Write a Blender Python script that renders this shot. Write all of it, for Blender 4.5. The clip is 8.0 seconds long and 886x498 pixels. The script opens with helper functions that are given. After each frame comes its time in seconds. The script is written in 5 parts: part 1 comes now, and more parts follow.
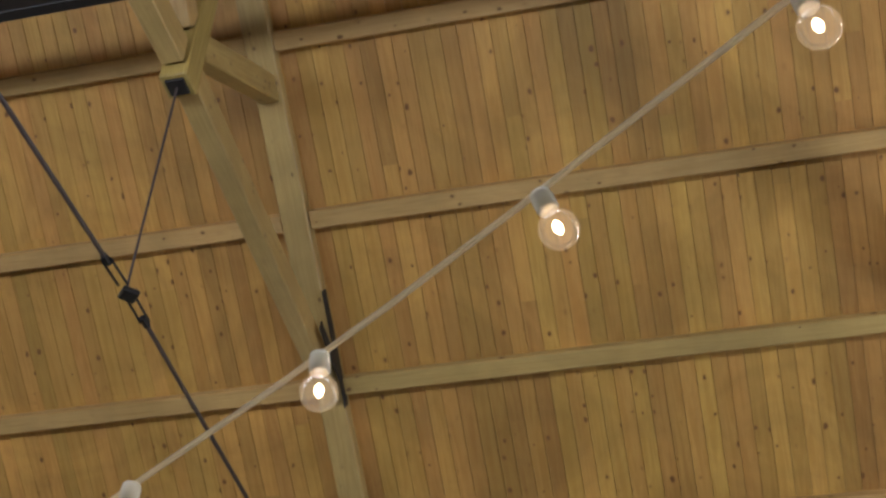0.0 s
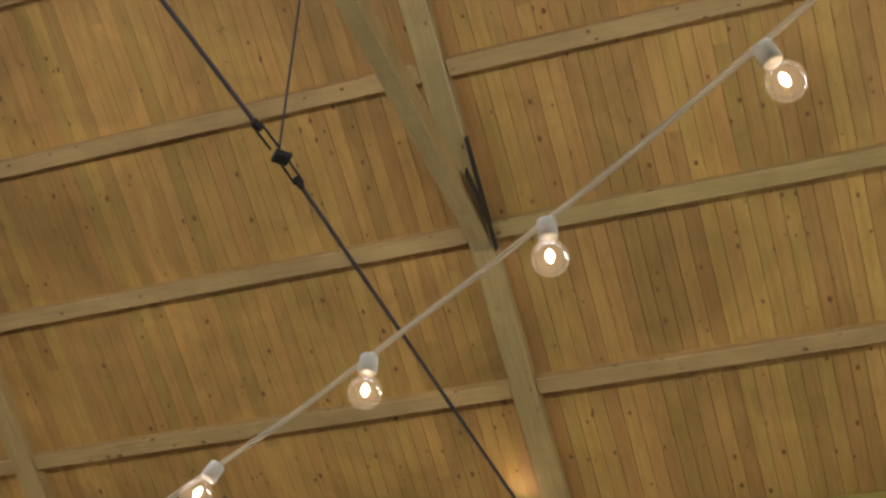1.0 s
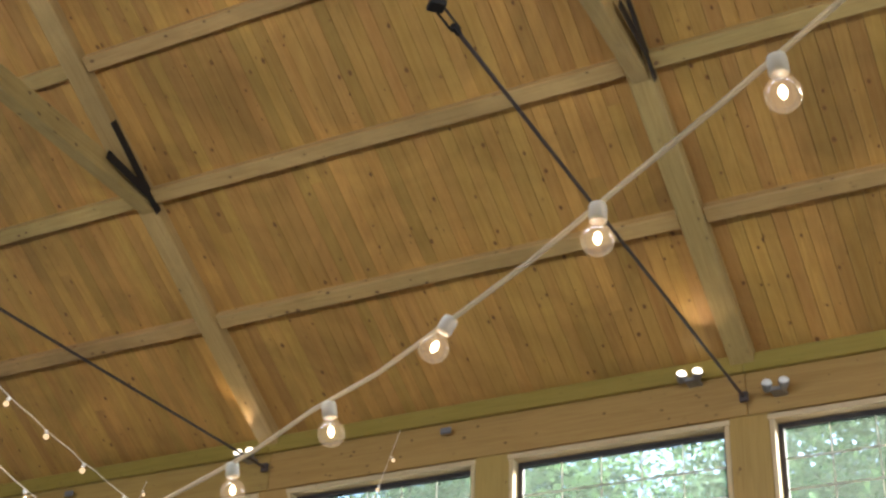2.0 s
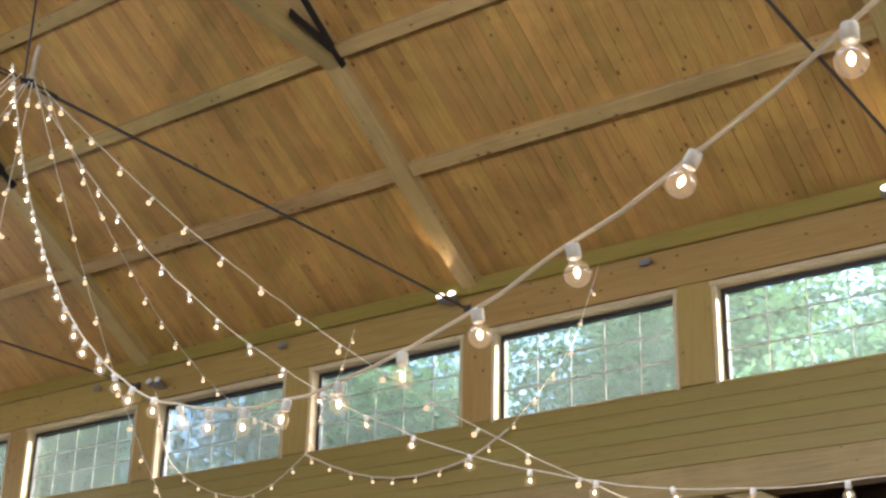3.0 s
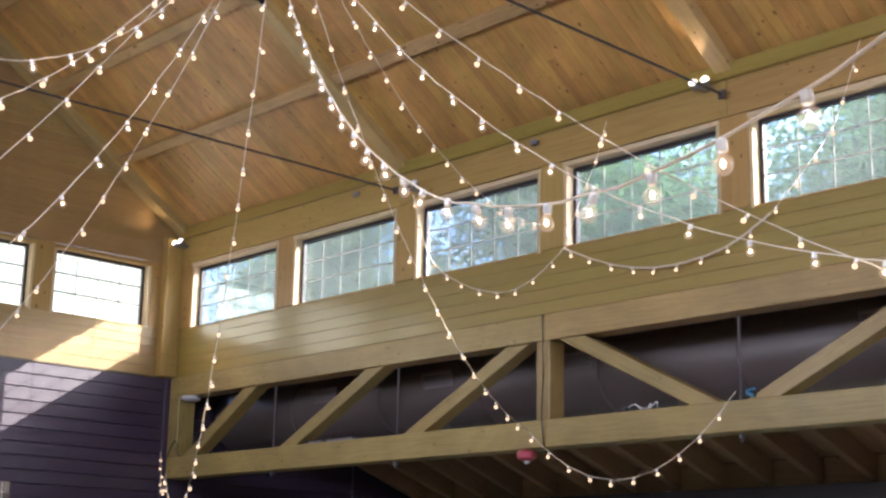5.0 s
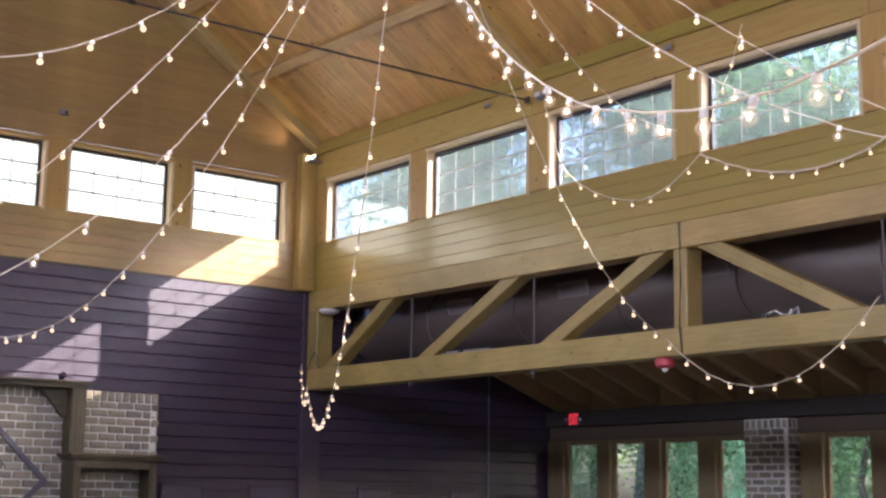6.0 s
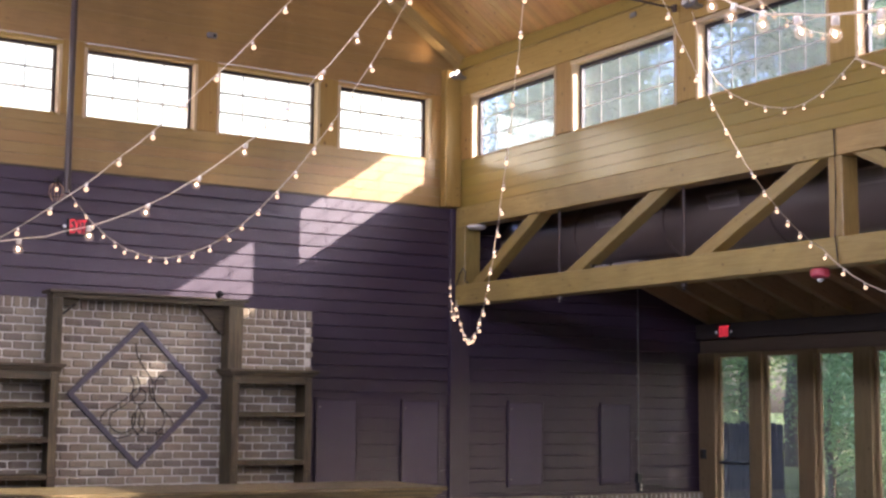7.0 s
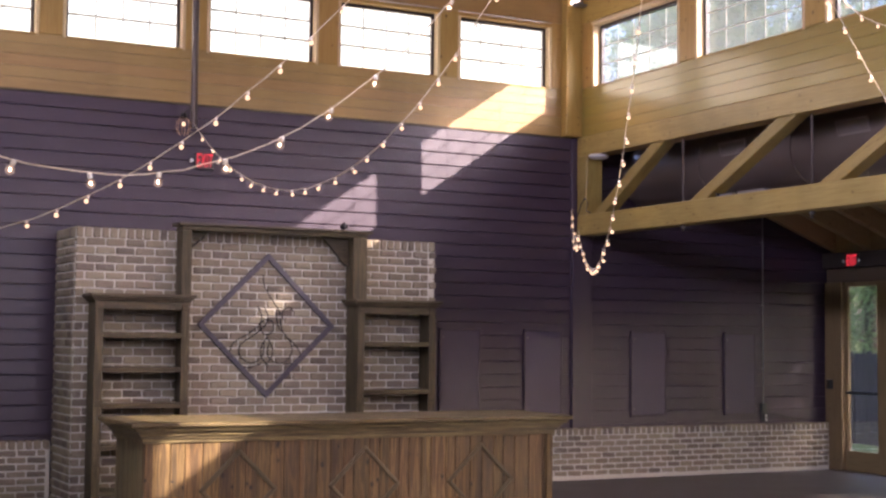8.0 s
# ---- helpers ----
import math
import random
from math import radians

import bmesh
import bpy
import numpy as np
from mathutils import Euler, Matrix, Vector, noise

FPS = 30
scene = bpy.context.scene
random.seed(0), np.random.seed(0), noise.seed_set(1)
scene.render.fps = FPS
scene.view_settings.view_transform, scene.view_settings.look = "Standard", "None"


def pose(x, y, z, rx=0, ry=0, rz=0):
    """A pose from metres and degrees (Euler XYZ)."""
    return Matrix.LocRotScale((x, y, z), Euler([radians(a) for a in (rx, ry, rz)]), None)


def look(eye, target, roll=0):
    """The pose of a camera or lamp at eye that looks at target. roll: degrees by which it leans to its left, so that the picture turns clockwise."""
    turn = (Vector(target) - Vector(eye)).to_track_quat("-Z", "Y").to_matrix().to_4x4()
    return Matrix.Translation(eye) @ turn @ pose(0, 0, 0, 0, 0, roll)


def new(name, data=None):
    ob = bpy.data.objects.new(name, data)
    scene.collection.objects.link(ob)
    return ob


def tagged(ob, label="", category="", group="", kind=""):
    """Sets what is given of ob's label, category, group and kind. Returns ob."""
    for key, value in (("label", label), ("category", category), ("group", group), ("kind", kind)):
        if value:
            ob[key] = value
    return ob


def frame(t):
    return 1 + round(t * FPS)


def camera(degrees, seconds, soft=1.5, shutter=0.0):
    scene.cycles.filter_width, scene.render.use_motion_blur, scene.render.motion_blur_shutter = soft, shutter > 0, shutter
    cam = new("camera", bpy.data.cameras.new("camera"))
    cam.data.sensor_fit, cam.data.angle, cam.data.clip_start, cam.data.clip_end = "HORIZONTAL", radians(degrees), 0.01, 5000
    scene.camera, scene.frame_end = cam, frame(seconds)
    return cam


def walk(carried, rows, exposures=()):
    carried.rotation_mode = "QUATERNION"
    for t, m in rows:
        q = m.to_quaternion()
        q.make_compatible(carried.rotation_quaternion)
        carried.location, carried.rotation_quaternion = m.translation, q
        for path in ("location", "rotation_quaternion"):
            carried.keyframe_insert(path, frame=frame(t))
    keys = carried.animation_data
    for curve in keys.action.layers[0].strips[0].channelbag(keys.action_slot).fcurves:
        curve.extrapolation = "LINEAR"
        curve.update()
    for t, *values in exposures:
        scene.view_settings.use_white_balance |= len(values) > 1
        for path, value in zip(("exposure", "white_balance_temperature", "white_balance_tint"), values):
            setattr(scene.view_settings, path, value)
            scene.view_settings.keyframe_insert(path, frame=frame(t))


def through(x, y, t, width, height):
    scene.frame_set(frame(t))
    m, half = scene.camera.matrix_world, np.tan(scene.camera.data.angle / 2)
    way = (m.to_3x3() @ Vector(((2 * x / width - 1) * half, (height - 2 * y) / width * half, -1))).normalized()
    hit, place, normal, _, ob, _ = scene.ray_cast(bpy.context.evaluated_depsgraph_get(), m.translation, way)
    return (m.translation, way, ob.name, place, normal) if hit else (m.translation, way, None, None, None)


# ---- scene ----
cam = camera(34.69, 8.0, soft=2.6)
PATH = [
    (0, (-8.783, -14.544, 1.625), (-7.3638, -14.1421, 2.9756), 3.09),
    (0.5, (-8.813, -14.508, 1.626), (-7.3455, -13.9987, 2.8852), 2.92),
    (1, (-8.841, -14.474, 1.626), (-7.3375, -13.8606, 2.7932), 2.75),
    (1.5, (-8.868, -14.442, 1.626), (-7.3403, -13.7147, 2.6923), 2.58),
    (1.7, (-8.878, -14.430, 1.625), (-7.3467, -13.6550, 2.6525), 2.42),
    (2.8, (-8.931, -14.368, 1.623), (-7.4363, -13.3079, 2.4236), 1.52),
    (3, (-8.941, -14.358, 1.623), (-7.4613, -13.2449, 2.3795), 1.34),
    (3.5, (-8.963, -14.334, 1.621), (-7.5183, -13.1301, 2.3009), 0.55),
    (4, (-8.986, -14.312, 1.620), (-7.5716, -13.0335, 2.2239), 0.90),
    (4.5, (-9.009, -14.290, 1.618), (-7.6366, -12.9386, 2.1544), 1.16),
    (5.8, (-9.072, -14.242, 1.611), (-7.8308, -12.7194, 1.9872), 0.92),
    (6, (-9.082, -14.236, 1.610), (-7.8699, -12.6835, 1.9599), 0.91),
    (6.5, (-9.108, -14.220, 1.607), (-7.9678, -12.6024, 1.8965), 0.76),
    (7, (-9.136, -14.205, 1.604), (-8.0754, -12.5248, 1.8331), 0.61),
    (7.5, (-9.166, -14.191, 1.600), (-8.1842, -12.4570, 1.7729), 0.50),
    (8, (-9.198, -14.178, 1.597), (-8.2734, -12.4091, 1.7278), 0.56),
]
BALANCE = [(0.0, 3.30, 6120, 13), (1.5, 3.44, 6170, 12), (3.0, 3.60, 5880, 14), (4.5, 3.78, 5550, 22), (6.0, 4.0, 5600, 29), (8.0, 4.04, 6150, 40)]
walk(cam, [(t, look(eye, target, roll)) for t, eye, target, roll in PATH], exposures=BALANCE)

# ---- world, sun and daylight ----
SUN_TO = Vector((1.12, -1.0, 0.75)).normalized()
world = bpy.data.worlds.new("world")
scene.world = world
world.use_nodes = True
wn = world.node_tree
wn.nodes.clear()
sky = wn.nodes.new("ShaderNodeTexSky")
sky.sky_type = "NISHITA"
sky.sun_disc = False
sky.dust_density = 6.0
sky.sun_elevation = math.asin(SUN_TO.z)
sky.sun_rotation = math.atan2(SUN_TO.x, SUN_TO.y)
bg = wn.nodes.new("ShaderNodeBackground")
bg.inputs["Strength"].default_value = 0.15
wo = wn.nodes.new("ShaderNodeOutputWorld")
wn.links.new(sky.outputs["Color"], bg.inputs["Color"])
wn.links.new(bg.outputs["Background"], wo.inputs["Surface"])

sun_data = bpy.data.lights.new("sun", "SUN")
sun_data.energy = 1.1
sun_data.angle = radians(0.5)
sun_data.color = (1.0, 0.93, 0.66)
sun = new("sun", sun_data)
sun.matrix_world = look(SUN_TO * 60, (0, 0, 0))


def area_lamp(name, eye, target, sx, sy, energy, color):
    d = bpy.data.lights.new(name, "AREA")
    d.shape, d.size, d.size_y, d.energy, d.color = "RECTANGLE", sx, sy, energy, color
    ob = new(name, d)
    ob.matrix_world = look(eye, target)
    return ob


def spot_lamp(name, eye, target, energy, angle, color):
    d = bpy.data.lights.new(name, "SPOT")
    d.energy, d.spot_size, d.spot_blend, d.color, d.shadow_soft_size = energy, radians(angle), 0.6, color, 0.03
    ob = new(name, d)
    ob.matrix_world = look(eye, target)
    return ob


# sky light through the high north windows, and fill lamps added at the unseen glass doors of the west aisle and high
# west and south windows
area_lamp("west_door_daylight", (-13.15, -10.0, 1.4), (-5.0, -10.0, 2.2), 15.0, 2.2, 1.5, (0.90, 0.95, 1.0))
area_lamp("west_window_daylight", (-9.02, -9.0, 4.98), (-2.0, -8.4, 4.5), 16.0, 0.66, 50, (0.88, 0.94, 1.0))
area_lamp("south_window_daylight", (-3.1, -19.55, 4.98), (-3.4, -2.0, 4.3), 5.4, 0.66, 17, (0.90, 0.95, 1.0))
area_lamp("north_window_daylight", (-4.2, 0.215, 5.0), (-4.2, -5.0, 4.4), 8.2, 1.0, 13, (1.0, 0.97, 0.93))

# ---- materials ----
def nodes_of(name):
    m = bpy.data.materials.new(name)
    m.use_nodes = True
    nt = m.node_tree
    nt.nodes.clear()
    out = nt.nodes.new("ShaderNodeOutputMaterial")
    return m, nt, out


def ramp(nt, fac, stops):
    r = nt.nodes.new("ShaderNodeValToRGB")
    while len(r.color_ramp.elements) < len(stops):
        r.color_ramp.elements.new(0.5)
    for e, (p, c) in zip(r.color_ramp.elements, stops):
        e.position, e.color = p, (*c, 1)
    nt.links.new(fac, r.inputs["Fac"])
    return r.outputs["Color"]


def math_node(nt, op, a, b=0.0, clamp=False):
    n = nt.nodes.new("ShaderNodeMath")
    n.operation, n.use_clamp = op, clamp
    for i, v in enumerate((a, b)):
        if isinstance(v, (int, float)):
            n.inputs[i].default_value = v
        else:
            nt.links.new(v, n.inputs[i])
    return n.outputs[0]


def mix_color(nt, fac, a, b, blend="MIX"):
    n = nt.nodes.new("ShaderNodeMix")
    n.data_type, n.blend_type = "RGBA", blend
    for sock, v in ((n.inputs[0], fac), (n.inputs[6], a), (n.inputs[7], b)):
        if isinstance(v, (int, float)):
            sock.default_value = v
        elif isinstance(v, tuple):
            sock.default_value = (*v, 1)
        else:
            nt.links.new(v, sock)
    return n.outputs[2]


def noise_node(nt, vec, scale, detail=4.0, rough=0.55, distortion=0.0):
    n = nt.nodes.new("ShaderNodeTexNoise")
    n.inputs["Scale"].default_value = scale
    n.inputs["Detail"].default_value = detail
    n.inputs["Roughness"].default_value = rough
    n.inputs["Distortion"].default_value = distortion
    nt.links.new(vec, n.inputs["Vector"])
    return n.outputs["Fac"]


def coords(nt, scale=(1, 1, 1), per="object"):
    """Object coordinates, moved by a random amount for each object or mesh island, and the random value."""
    tc = nt.nodes.new("ShaderNodeTexCoord")
    if per == "island":
        g = nt.nodes.new("ShaderNodeNewGeometry")
        rnd = g.outputs["Random Per Island"]
    else:
        g = nt.nodes.new("ShaderNodeObjectInfo")
        rnd = g.outputs["Random"]
    shift = nt.nodes.new("ShaderNodeVectorMath")
    shift.operation = "MULTIPLY_ADD"
    comb = nt.nodes.new("ShaderNodeCombineXYZ")
    for i in range(3):
        nt.links.new(rnd, comb.inputs[i])
    nt.links.new(comb.outputs[0], shift.inputs[0])
    shift.inputs[1].default_value = (37.0, 19.0, 53.0)
    nt.links.new(tc.outputs["Object"], shift.inputs[2])
    mp = nt.nodes.new("ShaderNodeMapping")
    mp.inputs["Scale"].default_value = scale
    nt.links.new(shift.outputs[0], mp.inputs["Vector"])
    return mp.outputs["Vector"], shift.outputs[0], rnd


def finish(nt, out, color, rough, bump=None, strength=0.2, distance=0.004, metal=0.0, spec=0.5, coat=0.0, coat_rough=0.32):
    b = nt.nodes.new("ShaderNodeBsdfPrincipled")
    if isinstance(color, tuple):
        b.inputs["Base Color"].default_value = (*color, 1)
    else:
        nt.links.new(color, b.inputs["Base Color"])
    if isinstance(rough, (int, float)):
        b.inputs["Roughness"].default_value = rough
    else:
        nt.links.new(rough, b.inputs["Roughness"])
    b.inputs["Metallic"].default_value = metal
    b.inputs["Specular IOR Level"].default_value = spec
    b.inputs["Coat Weight"].default_value = coat
    b.inputs["Coat Roughness"].default_value = coat_rough
    if bump is not None:
        bn = nt.nodes.new("ShaderNodeBump")
        bn.inputs["Strength"].default_value = strength
        bn.inputs["Distance"].default_value = distance
        nt.links.new(bump, bn.inputs["Height"])
        nt.links.new(bn.outputs["Normal"], b.inputs["Normal"])
    nt.links.new(b.outputs[0], out.inputs["Surface"])
    return b


def wood(name, light, mid, dark, per="object", knots=1.0, rough=0.45, grain=1.0, spread=0.35, coat=0.0, blotch=0.3, band=0.16, coat_rough=0.32, stain=0.0):
    """Sawn wood with its grain along the local x axis, knots, and tone differing from board to board."""
    m, nt, out = nodes_of(name)
    v, raw, rnd = coords(nt, (0.55, 9.0, 9.0), per)
    g1 = noise_node(nt, v, 2.2, 6, 0.62, 0.6)
    v2n = nt.nodes.new("ShaderNodeMapping")
    v2n.inputs["Scale"].default_value = (1.6, 60.0, 60.0)
    nt.links.new(raw, v2n.inputs["Vector"])
    g2 = noise_node(nt, v2n.outputs["Vector"], 2.0, 3, 0.6)
    base = ramp(nt, g1, [(0.5 - band, mid), (0.50, light), (0.5 + band, mid)])
    streak = math_node(nt, "MULTIPLY", math_node(nt, "SUBTRACT", g2, 0.36), 3.0, True)
    base = mix_color(nt, math_node(nt, "MULTIPLY", streak, 0.30 * grain, True), base, dark)
    bl = noise_node(nt, raw, 1.3, 3, 0.6)
    base = mix_color(nt, math_node(nt, "MULTIPLY", bl, blotch), base, mid)
    tone = nt.nodes.new("ShaderNodeHueSaturation")
    nt.links.new(base, tone.inputs["Color"])
    value = math_node(nt, "ADD", math_node(nt, "MULTIPLY", rnd, spread), 1.0 - spread / 2)
    if stain:
        # weathering that runs on from board to board
        whole = nt.nodes.new("ShaderNodeTexCoord")
        wash = noise_node(nt, whole.outputs["Object"], 1.1, 5, 0.62, 0.8)
        value = math_node(nt, "MULTIPLY", value, math_node(nt, "ADD", math_node(nt, "MULTIPLY", math_node(nt, "SUBTRACT", wash, 0.5), 2.0 * stain), 1.0))
    nt.links.new(value, tone.inputs["Value"])
    hue = math_node(nt, "ADD", math_node(nt, "MULTIPLY", math_node(nt, "FRACT", math_node(nt, "MULTIPLY", rnd, 7.3)), 0.016), 0.494)
    nt.links.new(hue, tone.inputs["Hue"])
    base = tone.outputs["Color"]
    vk = nt.nodes.new("ShaderNodeMapping")
    vk.inputs["Scale"].default_value = (9.0, 13.0, 13.0)
    nt.links.new(raw, vk.inputs["Vector"])
    vor = nt.nodes.new("ShaderNodeTexVoronoi")
    vor.inputs["Scale"].default_value = 1.0
    nt.links.new(vk.outputs["Vector"], vor.inputs["Vector"])
    wob = math_node(nt, "ADD", vor.outputs["Distance"], math_node(nt, "MULTIPLY", math_node(nt, "SUBTRACT", noise_node(nt, raw, 34, 3, 0.7), 0.5), 0.26))
    pick = nt.nodes.new("ShaderNodeSeparateColor")
    nt.links.new(vor.outputs["Color"], pick.inputs[0])
    patchy = noise_node(nt, raw, 1.1, 2, 0.5)
    some = math_node(nt, "GREATER_THAN", math_node(nt, "ADD", math_node(nt, "MULTIPLY", pick.outputs[0], 0.5), patchy), 0.66)
    wob = math_node(nt, "DIVIDE", wob, math_node(nt, "ADD", math_node(nt, "MULTIPLY", math_node(nt, "POWER", pick.outputs[1], 1.6), 0.95), 0.36))
    halo = math_node(nt, "SUBTRACT", 1.0, math_node(nt, "DIVIDE", wob, 0.27), True)
    halo = math_node(nt, "MULTIPLY", halo, some)
    core = math_node(nt, "SUBTRACT", 1.0, math_node(nt, "DIVIDE", wob, 0.17), True)
    core = math_node(nt, "MULTIPLY", core, some)
    base = mix_color(nt, math_node(nt, "MULTIPLY", halo, 0.8 * knots, True), base, dark)
    kd = tuple(c * 0.6 for c in dark)
    base = mix_color(nt, math_node(nt, "MULTIPLY", core, 3.0 * knots, True), base, kd)
    r = math_node(nt, "ADD", math_node(nt, "MULTIPLY", g2, 0.18), rough - 0.09)
    finish(nt, out, base, r, g2, 0.12 * grain, 0.003, spec=0.4, coat=coat, coat_rough=coat_rough)
    return m


def painted(name, color, rough=0.5, grain=0.3, spread=0.12, spec=0.5, coat=0.0, scale=(0.8, 14, 14)):
    """Paint over wood or metal, with faint grain, dusty patches and uneven gloss."""
    m, nt, out = nodes_of(name)
    v, raw, rnd = coords(nt, scale)
    g = noise_node(nt, v, 3.0, 4, 0.6)
    d = noise_node(nt, raw, 1.7, 4, 0.65)
    c = mix_color(nt, math_node(nt, "MULTIPLY", g, grain), color, tuple(x * 0.62 for x in color))
    c = mix_color(nt, math_node(nt, "MULTIPLY", math_node(nt, "SUBTRACT", d, 0.35, True), 0.5), c, tuple(min(1, x * 1.5 + 0.01) for x in color))
    tone = nt.nodes.new("ShaderNodeHueSaturation")
    nt.links.new(c, tone.inputs["Color"])
    nt.links.new(math_node(nt, "ADD", math_node(nt, "MULTIPLY", rnd, spread), 1.0 - spread / 2), tone.inputs["Value"])
    r = math_node(nt, "ADD", math_node(nt, "MULTIPLY", d, 0.25), rough - 0.12)
    finish(nt, out, tone.outputs["Color"], r, g, 0.10, 0.003, spec=spec, coat=coat)
    return m


def plain(name, color, rough=0.5, metal=0.0, spec=0.5, speck=0.15, scale=40):
    m, nt, out = nodes_of(name)
    raw = coords(nt)[1]
    n = noise_node(nt, raw, scale, 3)
    c = mix_color(nt, math_node(nt, "MULTIPLY", n, speck), color, tuple(x * 0.5 for x in color))
    finish(nt, out, c, rough, n, 0.05, 0.002, metal=metal, spec=spec)
    return m


def vinyl(name, color, through):
    """Milky plastic that lets part of the light through."""
    m, nt, out = nodes_of(name)
    raw = coords(nt)[1]
    n = noise_node(nt, raw, 30, 3)
    c = mix_color(nt, math_node(nt, "MULTIPLY", n, 0.12), color, tuple(x * 0.6 for x in color))
    d = nt.nodes.new("ShaderNodeBsdfDiffuse")
    t = nt.nodes.new("ShaderNodeBsdfTranslucent")
    g = nt.nodes.new("ShaderNodeBsdfGlossy")
    g.inputs["Roughness"].default_value = 0.35
    nt.links.new(c, d.inputs["Color"])
    nt.links.new(c, t.inputs["Color"])
    body = nt.nodes.new("ShaderNodeMixShader")
    body.inputs[0].default_value = through
    nt.links.new(d.outputs[0], body.inputs[1])
    nt.links.new(t.outputs[0], body.inputs[2])
    skin = nt.nodes.new("ShaderNodeMixShader")
    skin.inputs[0].default_value = 0.04
    nt.links.new(body.outputs[0], skin.inputs[1])
    nt.links.new(g.outputs[0], skin.inputs[2])
    nt.links.new(skin.outputs[0], out.inputs["Surface"])
    return m


def glow(name, color, strength):
    m, nt, out = nodes_of(name)
    e = nt.nodes.new("ShaderNodeEmission")
    e.inputs["Color"].default_value = (*color, 1)
    e.inputs["Strength"].default_value = strength
    nt.links.new(e.outputs[0], out.inputs["Surface"])
    return m


def glass(name, tint=(1, 1, 1), gloss=0.5, rough=0.0, ior=1.45, lit=0.0, haze=0.0):
    m, nt, out = nodes_of(name)
    t = nt.nodes.new("ShaderNodeBsdfTransparent")
    t.inputs["Color"].default_value = (*tint, 1)
    g = nt.nodes.new("ShaderNodeBsdfGlossy")
    g.inputs["Roughness"].default_value = rough
    f = nt.nodes.new("ShaderNodeFresnel")
    f.inputs["IOR"].default_value = ior
    mx = nt.nodes.new("ShaderNodeMixShader")
    nt.links.new(math_node(nt, "MULTIPLY", f.outputs[0], gloss), mx.inputs[0])
    nt.links.new(t.outputs[0], mx.inputs[1])
    nt.links.new(g.outputs[0], mx.inputs[2])
    if haze:
        # pale veil of dirt and daylight glare, put into the glass as a translucent film
        tl = nt.nodes.new("ShaderNodeBsdfTranslucent")
        tl.inputs["Color"].default_value = (0.76, 0.92, 0.88, 1)
        tc = nt.nodes.new("ShaderNodeTexCoord")
        film = math_node(nt, "MULTIPLY", math_node(nt, "ADD", noise_node(nt, tc.outputs["Object"], 2.5, 4, 0.6), 0.5), haze)
        dm = nt.nodes.new("ShaderNodeMixShader")
        nt.links.new(film, dm.inputs[0])
        nt.links.new(mx.outputs[0], dm.inputs[1])
        nt.links.new(tl.outputs[0], dm.inputs[2])
        mx = dm
    if lit:
        # the lit bulb's own glow in its glass
        e = nt.nodes.new("ShaderNodeEmission")
        e.inputs["Color"].default_value = (1.0, 0.74, 0.46, 1)
        e.inputs["Strength"].default_value = lit
        add = nt.nodes.new("ShaderNodeAddShader")
        nt.links.new(mx.outputs[0], add.inputs[0])
        nt.links.new(e.outputs[0], add.inputs[1])
        nt.links.new(add.outputs[0], out.inputs["Surface"])
    else:
        nt.links.new(mx.outputs[0], out.inputs["Surface"])
    return m


def brick_mat(name, per="object"):
    m, nt, out = nodes_of(name)
    v, raw, rnd = coords(nt, (1, 1, 1), per)
    tone = ramp(nt, rnd, [(0.0, (0.16, 0.135, 0.115)), (0.2, (0.29, 0.245, 0.175)), (0.45, (0.41, 0.36, 0.25)), (0.7, (0.34, 0.28, 0.205)), (0.88, (0.21, 0.175, 0.15)), (1.0, (0.45, 0.40, 0.29))])
    n1 = noise_node(nt, raw, 14, 5, 0.65)
    n2 = noise_node(nt, raw, 90, 3, 0.6)
    c = mix_color(nt, math_node(nt, "MULTIPLY", n1, 0.55), tone, (0.15, 0.115, 0.10))
    wash = math_node(nt, "MULTIPLY", math_node(nt, "SUBTRACT", noise_node(nt, raw, 7, 4, 0.7), 0.52, True), 2.2, True)
    c = mix_color(nt, wash, c, (0.46, 0.43, 0.335))
    c = mix_color(nt, math_node(nt, "MULTIPLY", n2, 0.25), c, (0.12, 0.095, 0.085))
    finish(nt, out, c, 0.9, math_node(nt, "ADD", n1, math_node(nt, "MULTIPLY", n2, 0.5)), 0.5, 0.006, spec=0.2)
    return m


def mortar_mat(name):
    m, nt, out = nodes_of(name)
    raw = coords(nt)[1]
    n = noise_node(nt, raw, 60, 4, 0.7)
    s = noise_node(nt, raw, 3, 4, 0.6)
    c = ramp(nt, n, [(0.3, (0.56, 0.53, 0.47)), (0.7, (0.72, 0.69, 0.61))])
    c = mix_color(nt, math_node(nt, "MULTIPLY", s, 0.3), c, (0.48, 0.45, 0.41))
    finish(nt, out, c, 0.95, n, 0.5, 0.005, spec=0.1)
    return m


def concrete_mat(name):
    m, nt, out = nodes_of(name)
    raw = coords(nt)[1]
    n = noise_node(nt, raw, 1.1, 6, 0.65)
    f = noise_node(nt, raw, 45, 3, 0.6)
    c = ramp(nt, n, [(0.3, (0.09, 0.078, 0.078)), (0.5, (0.125, 0.108, 0.108)), (0.72, (0.165, 0.145, 0.14))])
    c = mix_color(nt, math_node(nt, "MULTIPLY", f, 0.3), c, (0.10, 0.09, 0.085))
    r = math_node(nt, "ADD", math_node(nt, "MULTIPLY", n, 0.35), 0.28)
    finish(nt, out, c, r, f, 0.1, 0.003)
    return m


